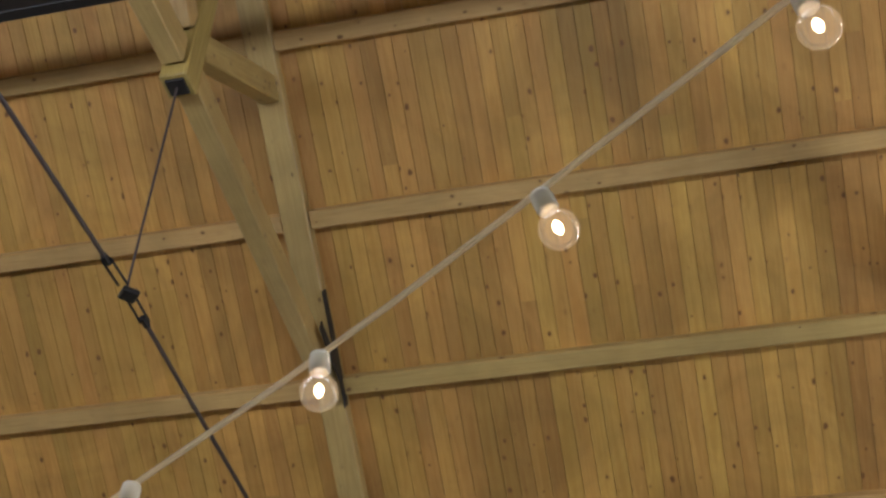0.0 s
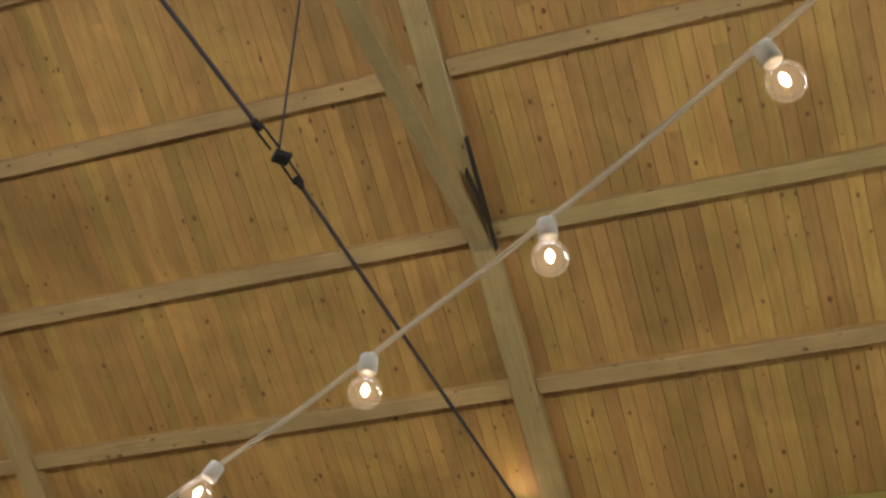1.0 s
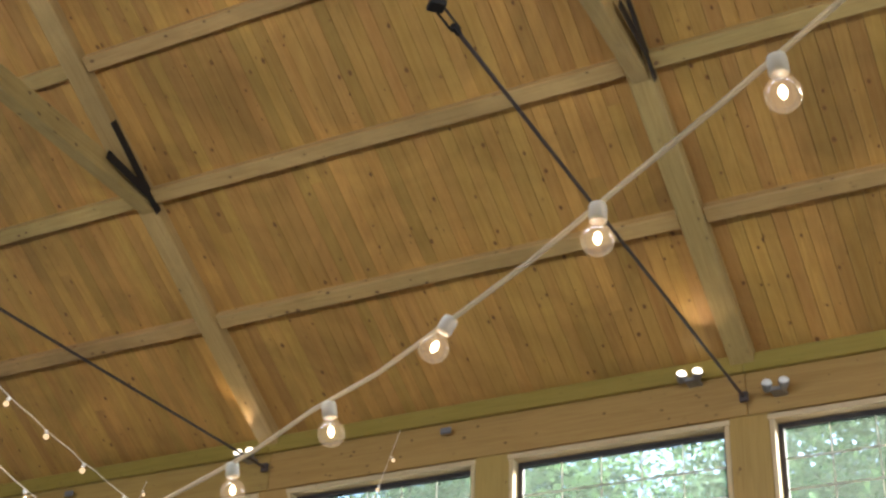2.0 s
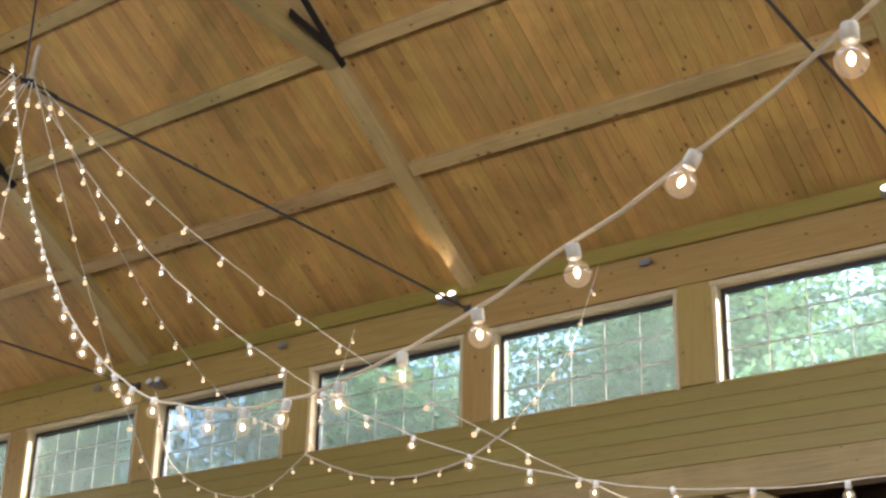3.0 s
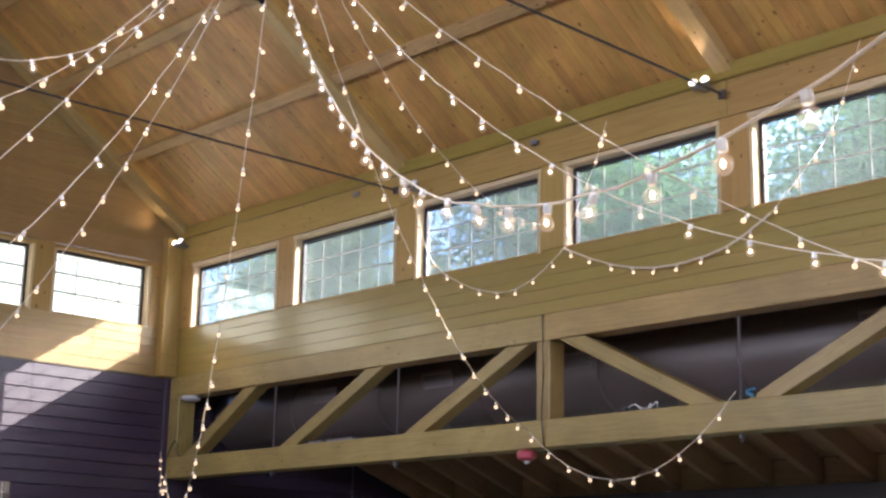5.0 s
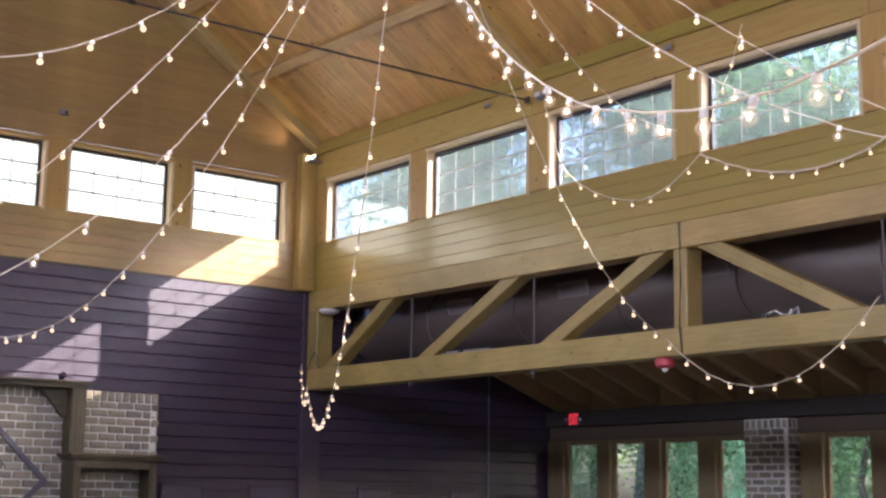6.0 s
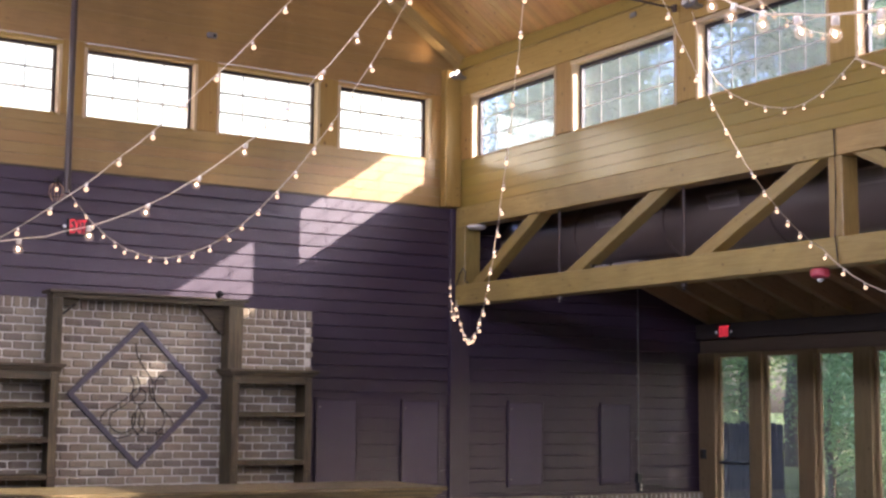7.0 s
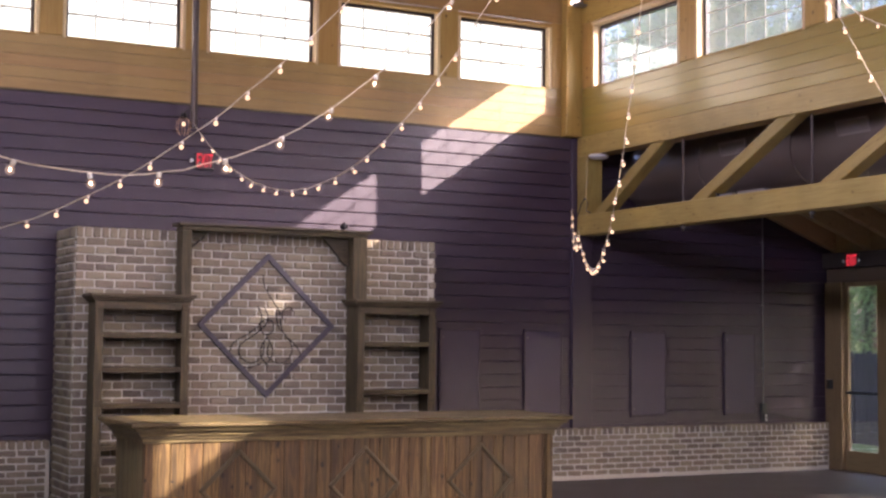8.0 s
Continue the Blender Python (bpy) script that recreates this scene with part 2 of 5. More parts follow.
def leaf_mat(name, a, b):
    m, nt, out = nodes_of(name)
    g = nt.nodes.new("ShaderNodeNewGeometry")
    c = ramp(nt, g.outputs["Random Per Island"], [(0.0, a), (0.6, b), (1.0, tuple(min(1, x * 1.5) for x in b))])
    d = nt.nodes.new("ShaderNodeBsdfDiffuse")
    t = nt.nodes.new("ShaderNodeBsdfTranslucent")
    nt.links.new(c, d.inputs["Color"])
    nt.links.new(c, t.inputs["Color"])
    mx = nt.nodes.new("ShaderNodeMixShader")
    mx.inputs[0].default_value = 0.68
    nt.links.new(d.outputs[0], mx.inputs[1])
    nt.links.new(t.outputs[0], mx.inputs[2])
    nt.links.new(mx.outputs[0], out.inputs["Surface"])
    return m


def ground_mat(name):
    m, nt, out = nodes_of(name)
    raw = coords(nt)[1]
    n = noise_node(nt, raw, 0.6, 6, 0.6)
    f = noise_node(nt, raw, 18, 4, 0.7)
    c = ramp(nt, n, [(0.3, (0.05, 0.075, 0.025)), (0.6, (0.08, 0.11, 0.035)), (0.8, (0.13, 0.11, 0.06))])
    c = mix_color(nt, math_node(nt, "MULTIPLY", f, 0.5), c, (0.03, 0.04, 0.015))
    finish(nt, out, c, 0.95, f, 0.6, 0.03, spec=0.1)
    return m


PINE = wood("ceiling pine", (0.525, 0.303, 0.082), (0.425, 0.224, 0.052), (0.258, 0.108, 0.030), per="island", knots=1.0, rough=0.5, spread=0.3, coat=0.3, blotch=0.6, band=0.11, stain=0.75)
TIMBER = wood("timber beam", (0.390, 0.275, 0.088), (0.320, 0.217, 0.062), (0.195, 0.116, 0.034), knots=0.3, rough=0.5, spread=0.16, grain=2.2, blotch=0.5, coat=0.3, coat_rough=0.2, stain=0.5)
TIMBER_PALE = wood("pale trim wood", (0.62, 0.48, 0.28), (0.55, 0.41, 0.22), (0.40, 0.26, 0.12), knots=0.25, rough=0.5, spread=0.1)
TAN = wood("tan stained siding", (0.316, 0.215, 0.040), (0.27, 0.187, 0.029), (0.195, 0.128, 0.020), knots=0.12, rough=0.45, spread=0.10, grain=0.9, coat=0.8, coat_rough=0.16)
GABLE_WOOD = wood("stained gable boards", (0.33, 0.203, 0.066), (0.284, 0.169, 0.052), (0.19, 0.106, 0.034), knots=0.15, rough=0.45, spread=0.12, grain=0.8, coat=0.4, stain=0.5)
AISLE_WOOD = wood("aisle roof wood", (0.40, 0.265, 0.145), (0.32, 0.208, 0.11), (0.18, 0.11, 0.055), knots=0.6, rough=0.6, spread=0.25)
PURLIN_WOOD = wood("purlin pine", (0.47, 0.315, 0.118), (0.395, 0.248, 0.083), (0.25, 0.13, 0.045), knots=1.0, rough=0.55, spread=0.18, stain=0.5)
RAFTER_WOOD = wood("rafter pine", (0.455, 0.318, 0.120), (0.385, 0.254, 0.086), (0.24, 0.136, 0.046), knots=0.6, rough=0.5, spread=0.16, grain=1.6, coat=0.2, stain=0.5)
POST_WOOD = wood("brown post wood", (0.42, 0.262, 0.070), (0.35, 0.208, 0.051), (0.205, 0.108, 0.028), knots=0.6, rough=0.5, spread=0.12)
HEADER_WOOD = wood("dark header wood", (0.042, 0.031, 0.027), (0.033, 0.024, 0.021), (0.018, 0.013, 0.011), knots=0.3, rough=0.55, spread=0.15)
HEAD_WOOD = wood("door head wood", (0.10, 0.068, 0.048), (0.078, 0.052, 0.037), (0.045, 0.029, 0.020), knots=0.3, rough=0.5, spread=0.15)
DOOR_WOOD = wood("door frame wood", (0.225, 0.160, 0.082), (0.18, 0.127, 0.063), (0.108, 0.074, 0.034), knots=0.3, rough=0.5, spread=0.15)
BAR_WOOD = wood("bar front pine", (0.235, 0.140, 0.050), (0.088, 0.048, 0.018), (0.016, 0.009, 0.005), knots=1.0, rough=0.48, spread=0.7, blotch=0.35, grain=2.2, band=0.08)
BAR_TRIM = wood("bar crown wood", (0.25, 0.185, 0.078), (0.105, 0.077, 0.033), (0.02, 0.014, 0.008), knots=0.4, rough=0.42, spread=0.4, grain=2.4, band=0.07)
SHELF_WOOD = wood("dark stained shelf wood", (0.145, 0.112, 0.056), (0.068, 0.051, 0.026), (0.020, 0.014, 0.009), knots=0.4, rough=0.5, spread=0.4, grain=2.0, band=0.08)
DARK_SIDING = painted("dark brown siding paint", (0.0435, 0.0272, 0.0490), 0.42, spread=0.12, spec=0.4, coat=0.3)
DARK_PANEL = painted("dark panel paint", (0.053, 0.0355, 0.078), 0.42, spread=0.05, coat=0.25)
DUCT_PAINT = painted("brown duct paint", (0.112, 0.083, 0.072), 0.4, grain=0.1, coat=0.6, scale=(2, 2, 2))
GRILLE = painted("grey brown grille paint", (0.20, 0.165, 0.155), 0.45, grain=0.1, scale=(2, 2, 2))
SHINGLE = plain("grey roof shingle", (0.20, 0.19, 0.18), 0.85, speck=0.5, scale=9)
BRONZE = plain("dark bronze frame", (0.035, 0.028, 0.026), 0.4, 0.3)
BLACK_IRON = plain("black iron", (0.022, 0.020, 0.020), 0.5, 0.4)
ROD_STEEL = plain("dark painted rod", (0.075, 0.056, 0.052), 0.42, 0.2)
GREY_STEEL = plain("galvanised steel", (0.30, 0.30, 0.32), 0.4, 0.8)
MUNTIN_WHITE = plain("ivory muntin", (0.50, 0.46, 0.37), 0.5)
SLATE_PAINT = painted("slate blue painted wood", (0.078, 0.070, 0.090), 0.5, spread=0.1)
WHITE_PLASTIC = plain("white plastic", (0.78, 0.77, 0.75), 0.35, speck=0.05)
CORD_WHITE = vinyl("white vinyl cord", (0.95, 0.85, 0.69), 0.55)
SOCKET_WHITE = vinyl("white vinyl socket", (0.95, 0.91, 0.84), 0.35)
ROPE = plain("pale cloth tie", (0.40, 0.31, 0.21), 0.9, speck=0.4)
RED_PLASTIC = plain("red alarm plastic", (0.45, 0.05, 0.07), 0.4)
BLACK_PLASTIC = plain("black plastic", (0.025, 0.03, 0.032), 0.4)
BRICK = brick_mat("tumbled brick")
BRICK_JOINED = brick_mat("tumbled brick joined", "island")
MORTAR = mortar_mat("mortar")
CONCRETE = concrete_mat("stained concrete")
BARK = painted("bark", (0.09, 0.065, 0.045), 0.9, grain=0.8, scale=(6, 6, 1.5))
FENCE_WOOD = painted("weathered fence wood", (0.011, 0.011, 0.013), 0.9, grain=0.6, spec=0.1)
GROUND = ground_mat("woodland grass")
LEAF = leaf_mat("leaves", (0.07, 0.125, 0.042), (0.135, 0.21, 0.08))
LEAF_PALE = leaf_mat("pale leaves", (0.145, 0.235, 0.10), (0.24, 0.345, 0.165))
# panes carry a pale veil for glare as well as dirt
PANE = glass("hazy window glass", (0.62, 0.71, 0.77), 0.6, haze=0.02)
CLEAR_PANE = glass("clear window glass", (0.74, 0.68, 0.52), 0.6, haze=0.03)
DOOR_PANE = glass("clear door glass", (0.95, 0.98, 0.96), 0.5, haze=0.008)
BULB_GLASS = glass("clear bulb glass", (1.0, 0.96, 0.90), 0.22, 0.05, 1.45, 0.011)
FILAMENT = glow("lit filament", (1.0, 0.68, 0.36), 1.3)
BULB_LIT = glow("lit small bulb", (1.0, 0.68, 0.36), 0.105)
LAMP_FACE = glow("lit lamp face", (1.0, 0.86, 0.62), 0.45)
EXIT_RED = glow("lit exit letters", (1.0, 0.05, 0.06), 0.075)

COPPER = plain("tarnished copper wire", (0.55, 0.36, 0.24), 0.35, 0.7)

# ---- builders ----
def thing(name, label, category, at=(0, 0, 0), group="", kind=""):
    ob = new(name)
    ob.empty_display_size = 0.1
    ob.location = at
    return tagged(ob, label, category, group, kind)


def mesh_of(name, bm, material):
    me = bpy.data.meshes.new(name)
    bm.to_mesh(me)
    bm.free()
    if material is not None:
        me.materials.append(material)
    return me


def part(name, bm, material, parent, label="", m=None):
    """One mesh under a thing or a part; its place m is in the parent's own axes."""
    ob = new(name, bm if isinstance(bm, bpy.types.Mesh) else mesh_of(name, bm, material))
    if parent is not None:
        ob.parent = parent
    if m is not None:
        ob.matrix_basis = m
    if label:
        ob["label"] = label
    return ob


def smooth(ob, angle=40):
    for p in ob.data.polygons:
        p.use_smooth = True
    ob.data.set_sharp_from_angle(angle=radians(angle))
    return ob


def box_bm(sx, sy, sz, bevel=0.0, bm=None, at=(0, 0, 0)):
    """A box with its middle at `at`."""
    own = bm or bmesh.new()
    made = bmesh.ops.create_cube(own, size=1.0, matrix=Matrix.Translation(at) @ Matrix.Diagonal((sx, sy, sz, 1)))
    if bevel:
        edges = list({e for v in made["verts"] for e in v.link_edges})
        bmesh.ops.bevel(own, geom=edges, offset=bevel, segments=1, profile=0.5, affect="EDGES")
    return own


def between(x0, x1, y0, y1, z0, z1):
    """Size and middle of a box given by its bounds."""
    return (abs(x1 - x0), abs(y1 - y0), abs(z1 - z0)), ((x0 + x1) / 2, (y0 + y1) / 2, (z0 + z1) / 2)


def block(name, bounds, material, parent, along="x", bevel=0.004, label=""):
    """A box in world bounds whose local x axis (the wood's grain) runs along the named axis."""
    (sx, sy, sz), mid = between(*bounds)
    if along == "x":
        bm, rot = box_bm(sx, sy, sz, bevel), Matrix()
    elif along == "y":
        bm, rot = box_bm(sy, sx, sz, bevel), Matrix.Rotation(radians(90), 4, "Z")
    else:
        bm, rot = box_bm(sz, sy, sx, bevel), Matrix.Rotation(radians(-90), 4, "Y")
    base = Matrix.Translation(parent.location) if parent is not None else Matrix()
    return part(name, bm, material, parent, label, base.inverted() @ Matrix.Translation(mid) @ rot)


def along_line(p, q, up=(0, 0, 1)):
    """A pose at the middle of p-q with x along it and z towards up."""
    p, q = Vector(p), Vector(q)
    x = (q - p).normalized()
    y = Vector(up).cross(x).normalized()
    z = x.cross(y)
    r = Matrix((x, y, z)).transposed().to_4x4()
    return Matrix.Translation((p + q) / 2) @ r


def beam(name, p, q, w, h, material, parent, label="", bevel=0.006, up=(0, 0, 1)):
    base = Matrix.Translation(parent.location) if parent is not None else Matrix()
    return part(name, box_bm((Vector(q) - Vector(p)).length, w, h, bevel), material, parent, label, base.inverted() @ along_line(p, q, up))


def tube_bm(path, r, sides=6, bm=None, closed_ends=True):
    own = bm or bmesh.new()
    rings = []
    n = len(path)
    for i, c in enumerate(path):
        c = Vector(c)
        d = (Vector(path[min(i + 1, n - 1)]) - Vector(path[max(i - 1, 0)])).normalized()
        side = d.cross(Vector((0, 0, 1)))
        if side.length < 1e-3:
            side = d.cross(Vector((1, 0, 0)))
        side.normalize()
        up = side.cross(d)
        rings.append([own.verts.new(c + r * (math.cos(a) * side + math.sin(a) * up)) for a in (2 * math.pi * k / sides for k in range(sides))])
    for a, b in zip(rings, rings[1:]):
        for k in range(sides):
            own.faces.new((a[k], a[(k + 1) % sides], b[(k + 1) % sides], b[k]))
    if closed_ends:
        own.faces.new(rings[0][::-1])
        own.faces.new(rings[-1])
    return own


def tube(name, path, r, material, parent, label="", sides=8):
    base = parent.location if parent is not None else Vector()
    ob = part(name, tube_bm([Vector(p) - base for p in path], r, sides), material, parent, label)
    return smooth(ob)


def lathe_bm(profile, sides=16, bm=None):
    """A turned shape round z from (radius, height) pairs."""
    own = bm or bmesh.new()
    rings = [[own.verts.new((r * math.cos(a), r * math.sin(a), z)) for a in (2 * math.pi * k / sides for k in range(sides))] for r, z in profile]
    for a, b in zip(rings, rings[1:]):
        for k in range(sides):
            own.faces.new((a[k], a[(k + 1) % sides], b[(k + 1) % sides], b[k]))
    own.faces.new(rings[0][::-1])
    own.faces.new(rings[-1])
    return own


def extrude_bm(outline, depth, bm=None):
    """A prism: outline of (x, z) pairs, from y = -depth/2 to depth/2."""
    own = bm or bmesh.new()
    a = [own.verts.new((x, -depth / 2, z)) for x, z in outline]
    b = [own.verts.new((x, depth / 2, z)) for x, z in outline]
    n = len(outline)
    own.faces.new(a)
    own.faces.new(b[::-1])
    for i in range(n):
        own.faces.new((a[i], b[i], b[(i + 1) % n], a[(i + 1) % n]))
    bmesh.ops.recalc_face_normals(own, faces=own.faces)
    return own


# ---- plan ----
NAVE = 9.12            # width of the nave, x from -9.12 to 0
RIDGE = -NAVE / 2
LENGTH = 19.6          # y from -19.6 to 0
PITCH = 0.663          # rise of the roof per metre
FOOT = 5.72            # underside of the rafters at the wall
DECK = 0.125           # boards above the rafters' underside
AISLE = 3.9            # width of an aisle
BAY = 1.95             # window spacing along the nave
TRUSS_Y = [-4.03, -7.96, -11.91, -15.86]
ROD_Z = {-4.03: (5.545, 5.535), -7.96: (5.625, 5.56), -11.91: (5.655, 5.50), -15.86: (5.655, 5.53)}
SILL, HEAD = 4.615, 5.335


def roof(x):
    return FOOT + PITCH * min(-x, x + NAVE)


# ---- floor and ground ----
floor_bm = bmesh.new()
box_bm(NAVE + 2 * AISLE + 0.6, LENGTH + 0.6, 0.12, 0, floor_bm, (RIDGE, -LENGTH / 2, -0.06))
tagged(part("floor", floor_bm, CONCRETE, None), "dark stained concrete floor slab", "floor", kind="structure")
ground_bm = bmesh.new()
bmesh.ops.create_grid(ground_bm, x_segments=60, y_segments=60, size=400)
for gv in ground_bm.verts:
    far = max(0.0, math.hypot(gv.co.x - RIDGE, gv.co.y + 10) - 22)
    gv.co.z = -0.15 + min(3.0, far * 0.03) * (0.5 + noise.noise(gv.co * 0.02))
tagged(part("ground", ground_bm, GROUND, None), "grassy woodland ground round the hall", "ground", kind="structure")

# ---- north wall, behind the bar ----
wall_north = thing("wall_north", "dark brown lap siding below tan boards and clerestory posts", "wall", kind="structure")
block("backing", (-NAVE - AISLE, AISLE + 0.2, 0.03, 0.2, 0.0, 4.04), DARK_SIDING, wall_north)


def siding_bm(length, exposure, thick=0.026):
    """One lap board: thick at its lower edge, thin at the top."""
    h = length / 2
    e = exposure - 0.011
    pts = [(0.0, 0.0), (-thick + 0.003, 0.0), (-thick, 0.003), (-thick + 0.006, e - 0.003), (-thick + 0.009, e), (0.0, e)]
    bm = bmesh.new()
    a = [bm.verts.new((-h, y, z)) for y, z in pts]
    b = [bm.verts.new((h, y, z)) for y, z in pts]
    bm.faces.new(a[::-1])
    bm.faces.new(b)
    for i in range(len(pts)):
        j = (i + 1) % len(pts)
        bm.faces.new((a[i], a[j], b[j], b[i]))
    return bm


LAP = 0.1475
lap_nave = mesh_of("lap_board", siding_bm(NAVE - 0.106, LAP), DARK_SIDING)
for i in range(27):
    part("board", lap_nave, None, wall_north, m=pose(RIDGE - 0.02, 0.025, 0.06 + LAP * i))
lap_aisle = mesh_of("lap_board", siding_bm(AISLE - 0.1, LAP), DARK_SIDING)
for i in range(19):
    part("board", lap_aisle, None, wall_north, m=pose(AISLE / 2 + 0.05, 0.025, 0.06 + LAP * i))
for i in range(19, 27):
    edge = (4.19 - (0.06 + LAP * (i + 1))) / 0.36
    if edge > 0.3:
        part("board", siding_bm(edge + 0.3, LAP), DARK_SIDING, wall_north, m=pose((edge + 0.3) / 2 + 0.1, 0.025, 0.06 + LAP * i))
block("backing", (-0.03, 0.35, 0.012, 0.19, 3.7, 4.25), DARK_SIDING, wall_north)
block("backing", (0.034, 0.16, -0.30, 0.02, 4.05, 5.72), TAN, wall_north)
block("corner_board", (-0.075, 0.20, -0.045, 0.022, 0, 2.9), DARK_SIDING, wall_north, "z")
block("corner_board", (-0.075, 0.02, -0.03, 0.022, 2.9, 4.03), DARK_SIDING, wall_north, "z")
block("trim_strip", (-NAVE, -0.13, -0.012, 0.1, 4.025, 4.045), SHELF_WOOD, wall_north, bevel=0.002)
BOARD = 0.1145
tan_nave = mesh_of("tan_board", box_bm(NAVE - 0.26, 0.03, BOARD - 0.002, 0.0015), GABLE_WOOD)
for i in range(5):
    part("board", tan_nave, None, wall_north, m=pose(RIDGE, 0.015, 4.046 + BOARD * (i + 0.5)))
block("backing", (-NAVE, 0, 0.04, 0.2, 4.04, SILL), TAN, wall_north)
# clerestory posts and the boarded gable above
N_WIN = [(-0.397 - 1.492 * k, -1.587 - 1.492 * k) for k in range(5)]
gaps = [(-0.13, -0.36)] + [(N_WIN[k][1] - 0.035, N_WIN[k + 1][0] + 0.035) for k in range(4)] + [(N_WIN[4][1] - 0.035, -NAVE + 0.13)]
for a, b in gaps:
    block("post", (b, a, -0.012, 0.2, SILL, HEAD + 0.06), POST_WOOD, wall_north, "z")
block("header", (-NAVE + 0.13, -0.13, -0.02, 0.2, HEAD + 0.06, HEAD + 0.3), GABLE_WOOD, wall_north)
zz = HEAD + 0.30
while zz < 8.7:
    x1 = min(0.0, (FOOT + DECK + 0.06 - (zz + BOARD)) / PITCH + 0.1)
    x0 = -NAVE - x1
    if x1 - x0 > 0.3:
        block("board", (x0, x1, 0.0, 0.04, zz, zz + BOARD - 0.0015), GABLE_WOOD, wall_north, bevel=0.001)
    zz += BOARD
block("corner_post", (-0.225, 0.0, -0.13, 0.0, 4.04, 5.70), POST_WOOD, wall_north, "z", 0.008)
block("corner_post", (-NAVE, -NAVE + 0.135, -0.13, 0.0, 4.04, 5.70), TIMBER, wall_north, "z", 0.008)
gable_bm = extrude_bm([(0.2, 5.4), (-NAVE - 0.2, 5.4), (-NAVE - 0.2, 6.0), (RIDGE, 9.2), (0.2, 6.0)], 0.15)
part("backing", gable_bm, TAN, wall_north, m=pose(0, 0.125, 0))


# ---- windows ----
def window_meshes(w, h, cols, rows, muntin, bar=0.0095, clear=False):
    """Sash, muntins, pane and casing, facing local -y, standing on z = 0, centred on x."""
    f = 0.035
    sash = bmesh.new()
    for x in (-w / 2 + f / 2, w / 2 - f / 2):
        box_bm(f, 0.05, h, 0.003, sash, (x, 0, h / 2))
    box_bm(w - 2 * f, 0.05, f, 0.003, sash, (0, 0, h - f / 2))
    box_bm(w - 2 * f, 0.05, 0.016, 0.003, sash, (0, 0, 0.008))
    up = box_bm(bar * 0.85, 0.004, h - 2 * f, 0.001)
    flat = box_bm(w - 2 * f, 0.010, bar * 1.2, 0.002)
    pane = box_bm(w - 2 * f, 0.006, h - f - 0.016)
    return (mesh_of("sash", sash, BRONZE), mesh_of("muntin", up, muntin), mesh_of("muntin", flat, muntin), mesh_of("pane", pane, CLEAR_PANE if clear else PANE), (w, h, f, cols, rows))


def window(number, m, meshes):
    sash, up, flat, pane, (w, h, f, cols, rows) = meshes
    ob = thing("window_%d" % number, "dark bronze clerestory window with a thin muntin grid", "window", group="clerestory windows", kind="structure")
    ob.matrix_basis = m
    part("sash", sash, None, ob)
    p = part("pane", pane, None, ob, m=pose(0, 0.004, (h - f + 0.016) / 2))
    p.visible_shadow = False
    for i in range(1, cols):
        part("muntin", up, None, ob, m=pose(-w / 2 + f + (w - 2 * f) * i / cols, -0.0025, h / 2))
    for i in range(1, rows):
        part("muntin", flat, None, ob, m=pose(0, -0.005, f + (h - 2 * f) * i / rows))
    return ob


def casing(w, h, ob, head_mat):
    """Pale wooden lining of the opening, in the window's own axes."""
    c = 0.032
    for x in (-w / 2 - c / 2 - 0.001, w / 2 + c / 2 + 0.001):
        part("jamb", box_bm(h + 0.06, 0.16, c, 0.003), TIMBER_PALE, ob, m=pose(x, -0.035, h / 2 + 0.01) @ Matrix.Rotation(radians(-90), 4, "Y"))
    part("head_trim", box_bm(w + 2 * c + 0.02, 0.17, 0.04, 0.004), head_mat, ob, m=pose(0, -0.04, h + 0.022))
    part("window_sill", box_bm(w + 2 * c, 0.15, 0.02, 0.003), POST_WOOD, ob, m=pose(0, -0.035, -0.011))


num = 1
wn_mesh = window_meshes(1.19, HEAD - SILL, 4, 3, MUNTIN_WHITE, 0.019, True)
for a, b in N_WIN:
    m = pose((a + b) / 2, 0.10, SILL)
    casing(1.19, HEAD - SILL, window(num, m, wn_mesh), POST_WOOD)
    num += 1
E_WIN = [(-0.385 - BAY * k, -1.986 - BAY * k) for k in range(9)]
we_mesh = window_meshes(1.60, HEAD - SILL, 5, 3, MUNTIN_WHITE)
for a, b in E_WIN:
    m = pose(0.10, (a + b) / 2, SILL, 0, 0, -90)
    casing(1.60, HEAD - SILL, window(num, m, we_mesh), TIMBER_PALE)
    num += 1
ww_mesh = window_meshes(1.60, HEAD - SILL, 5, 3, MUNTIN_WHITE, clear=True)
for a, b in E_WIN:
    m = pose(-NAVE - 0.10, (a + b) / 2, SILL, 0, 0, 90)
    casing(1.60, HEAD - SILL, window(num, m, ww_mesh), TIMBER_PALE)
    num += 1


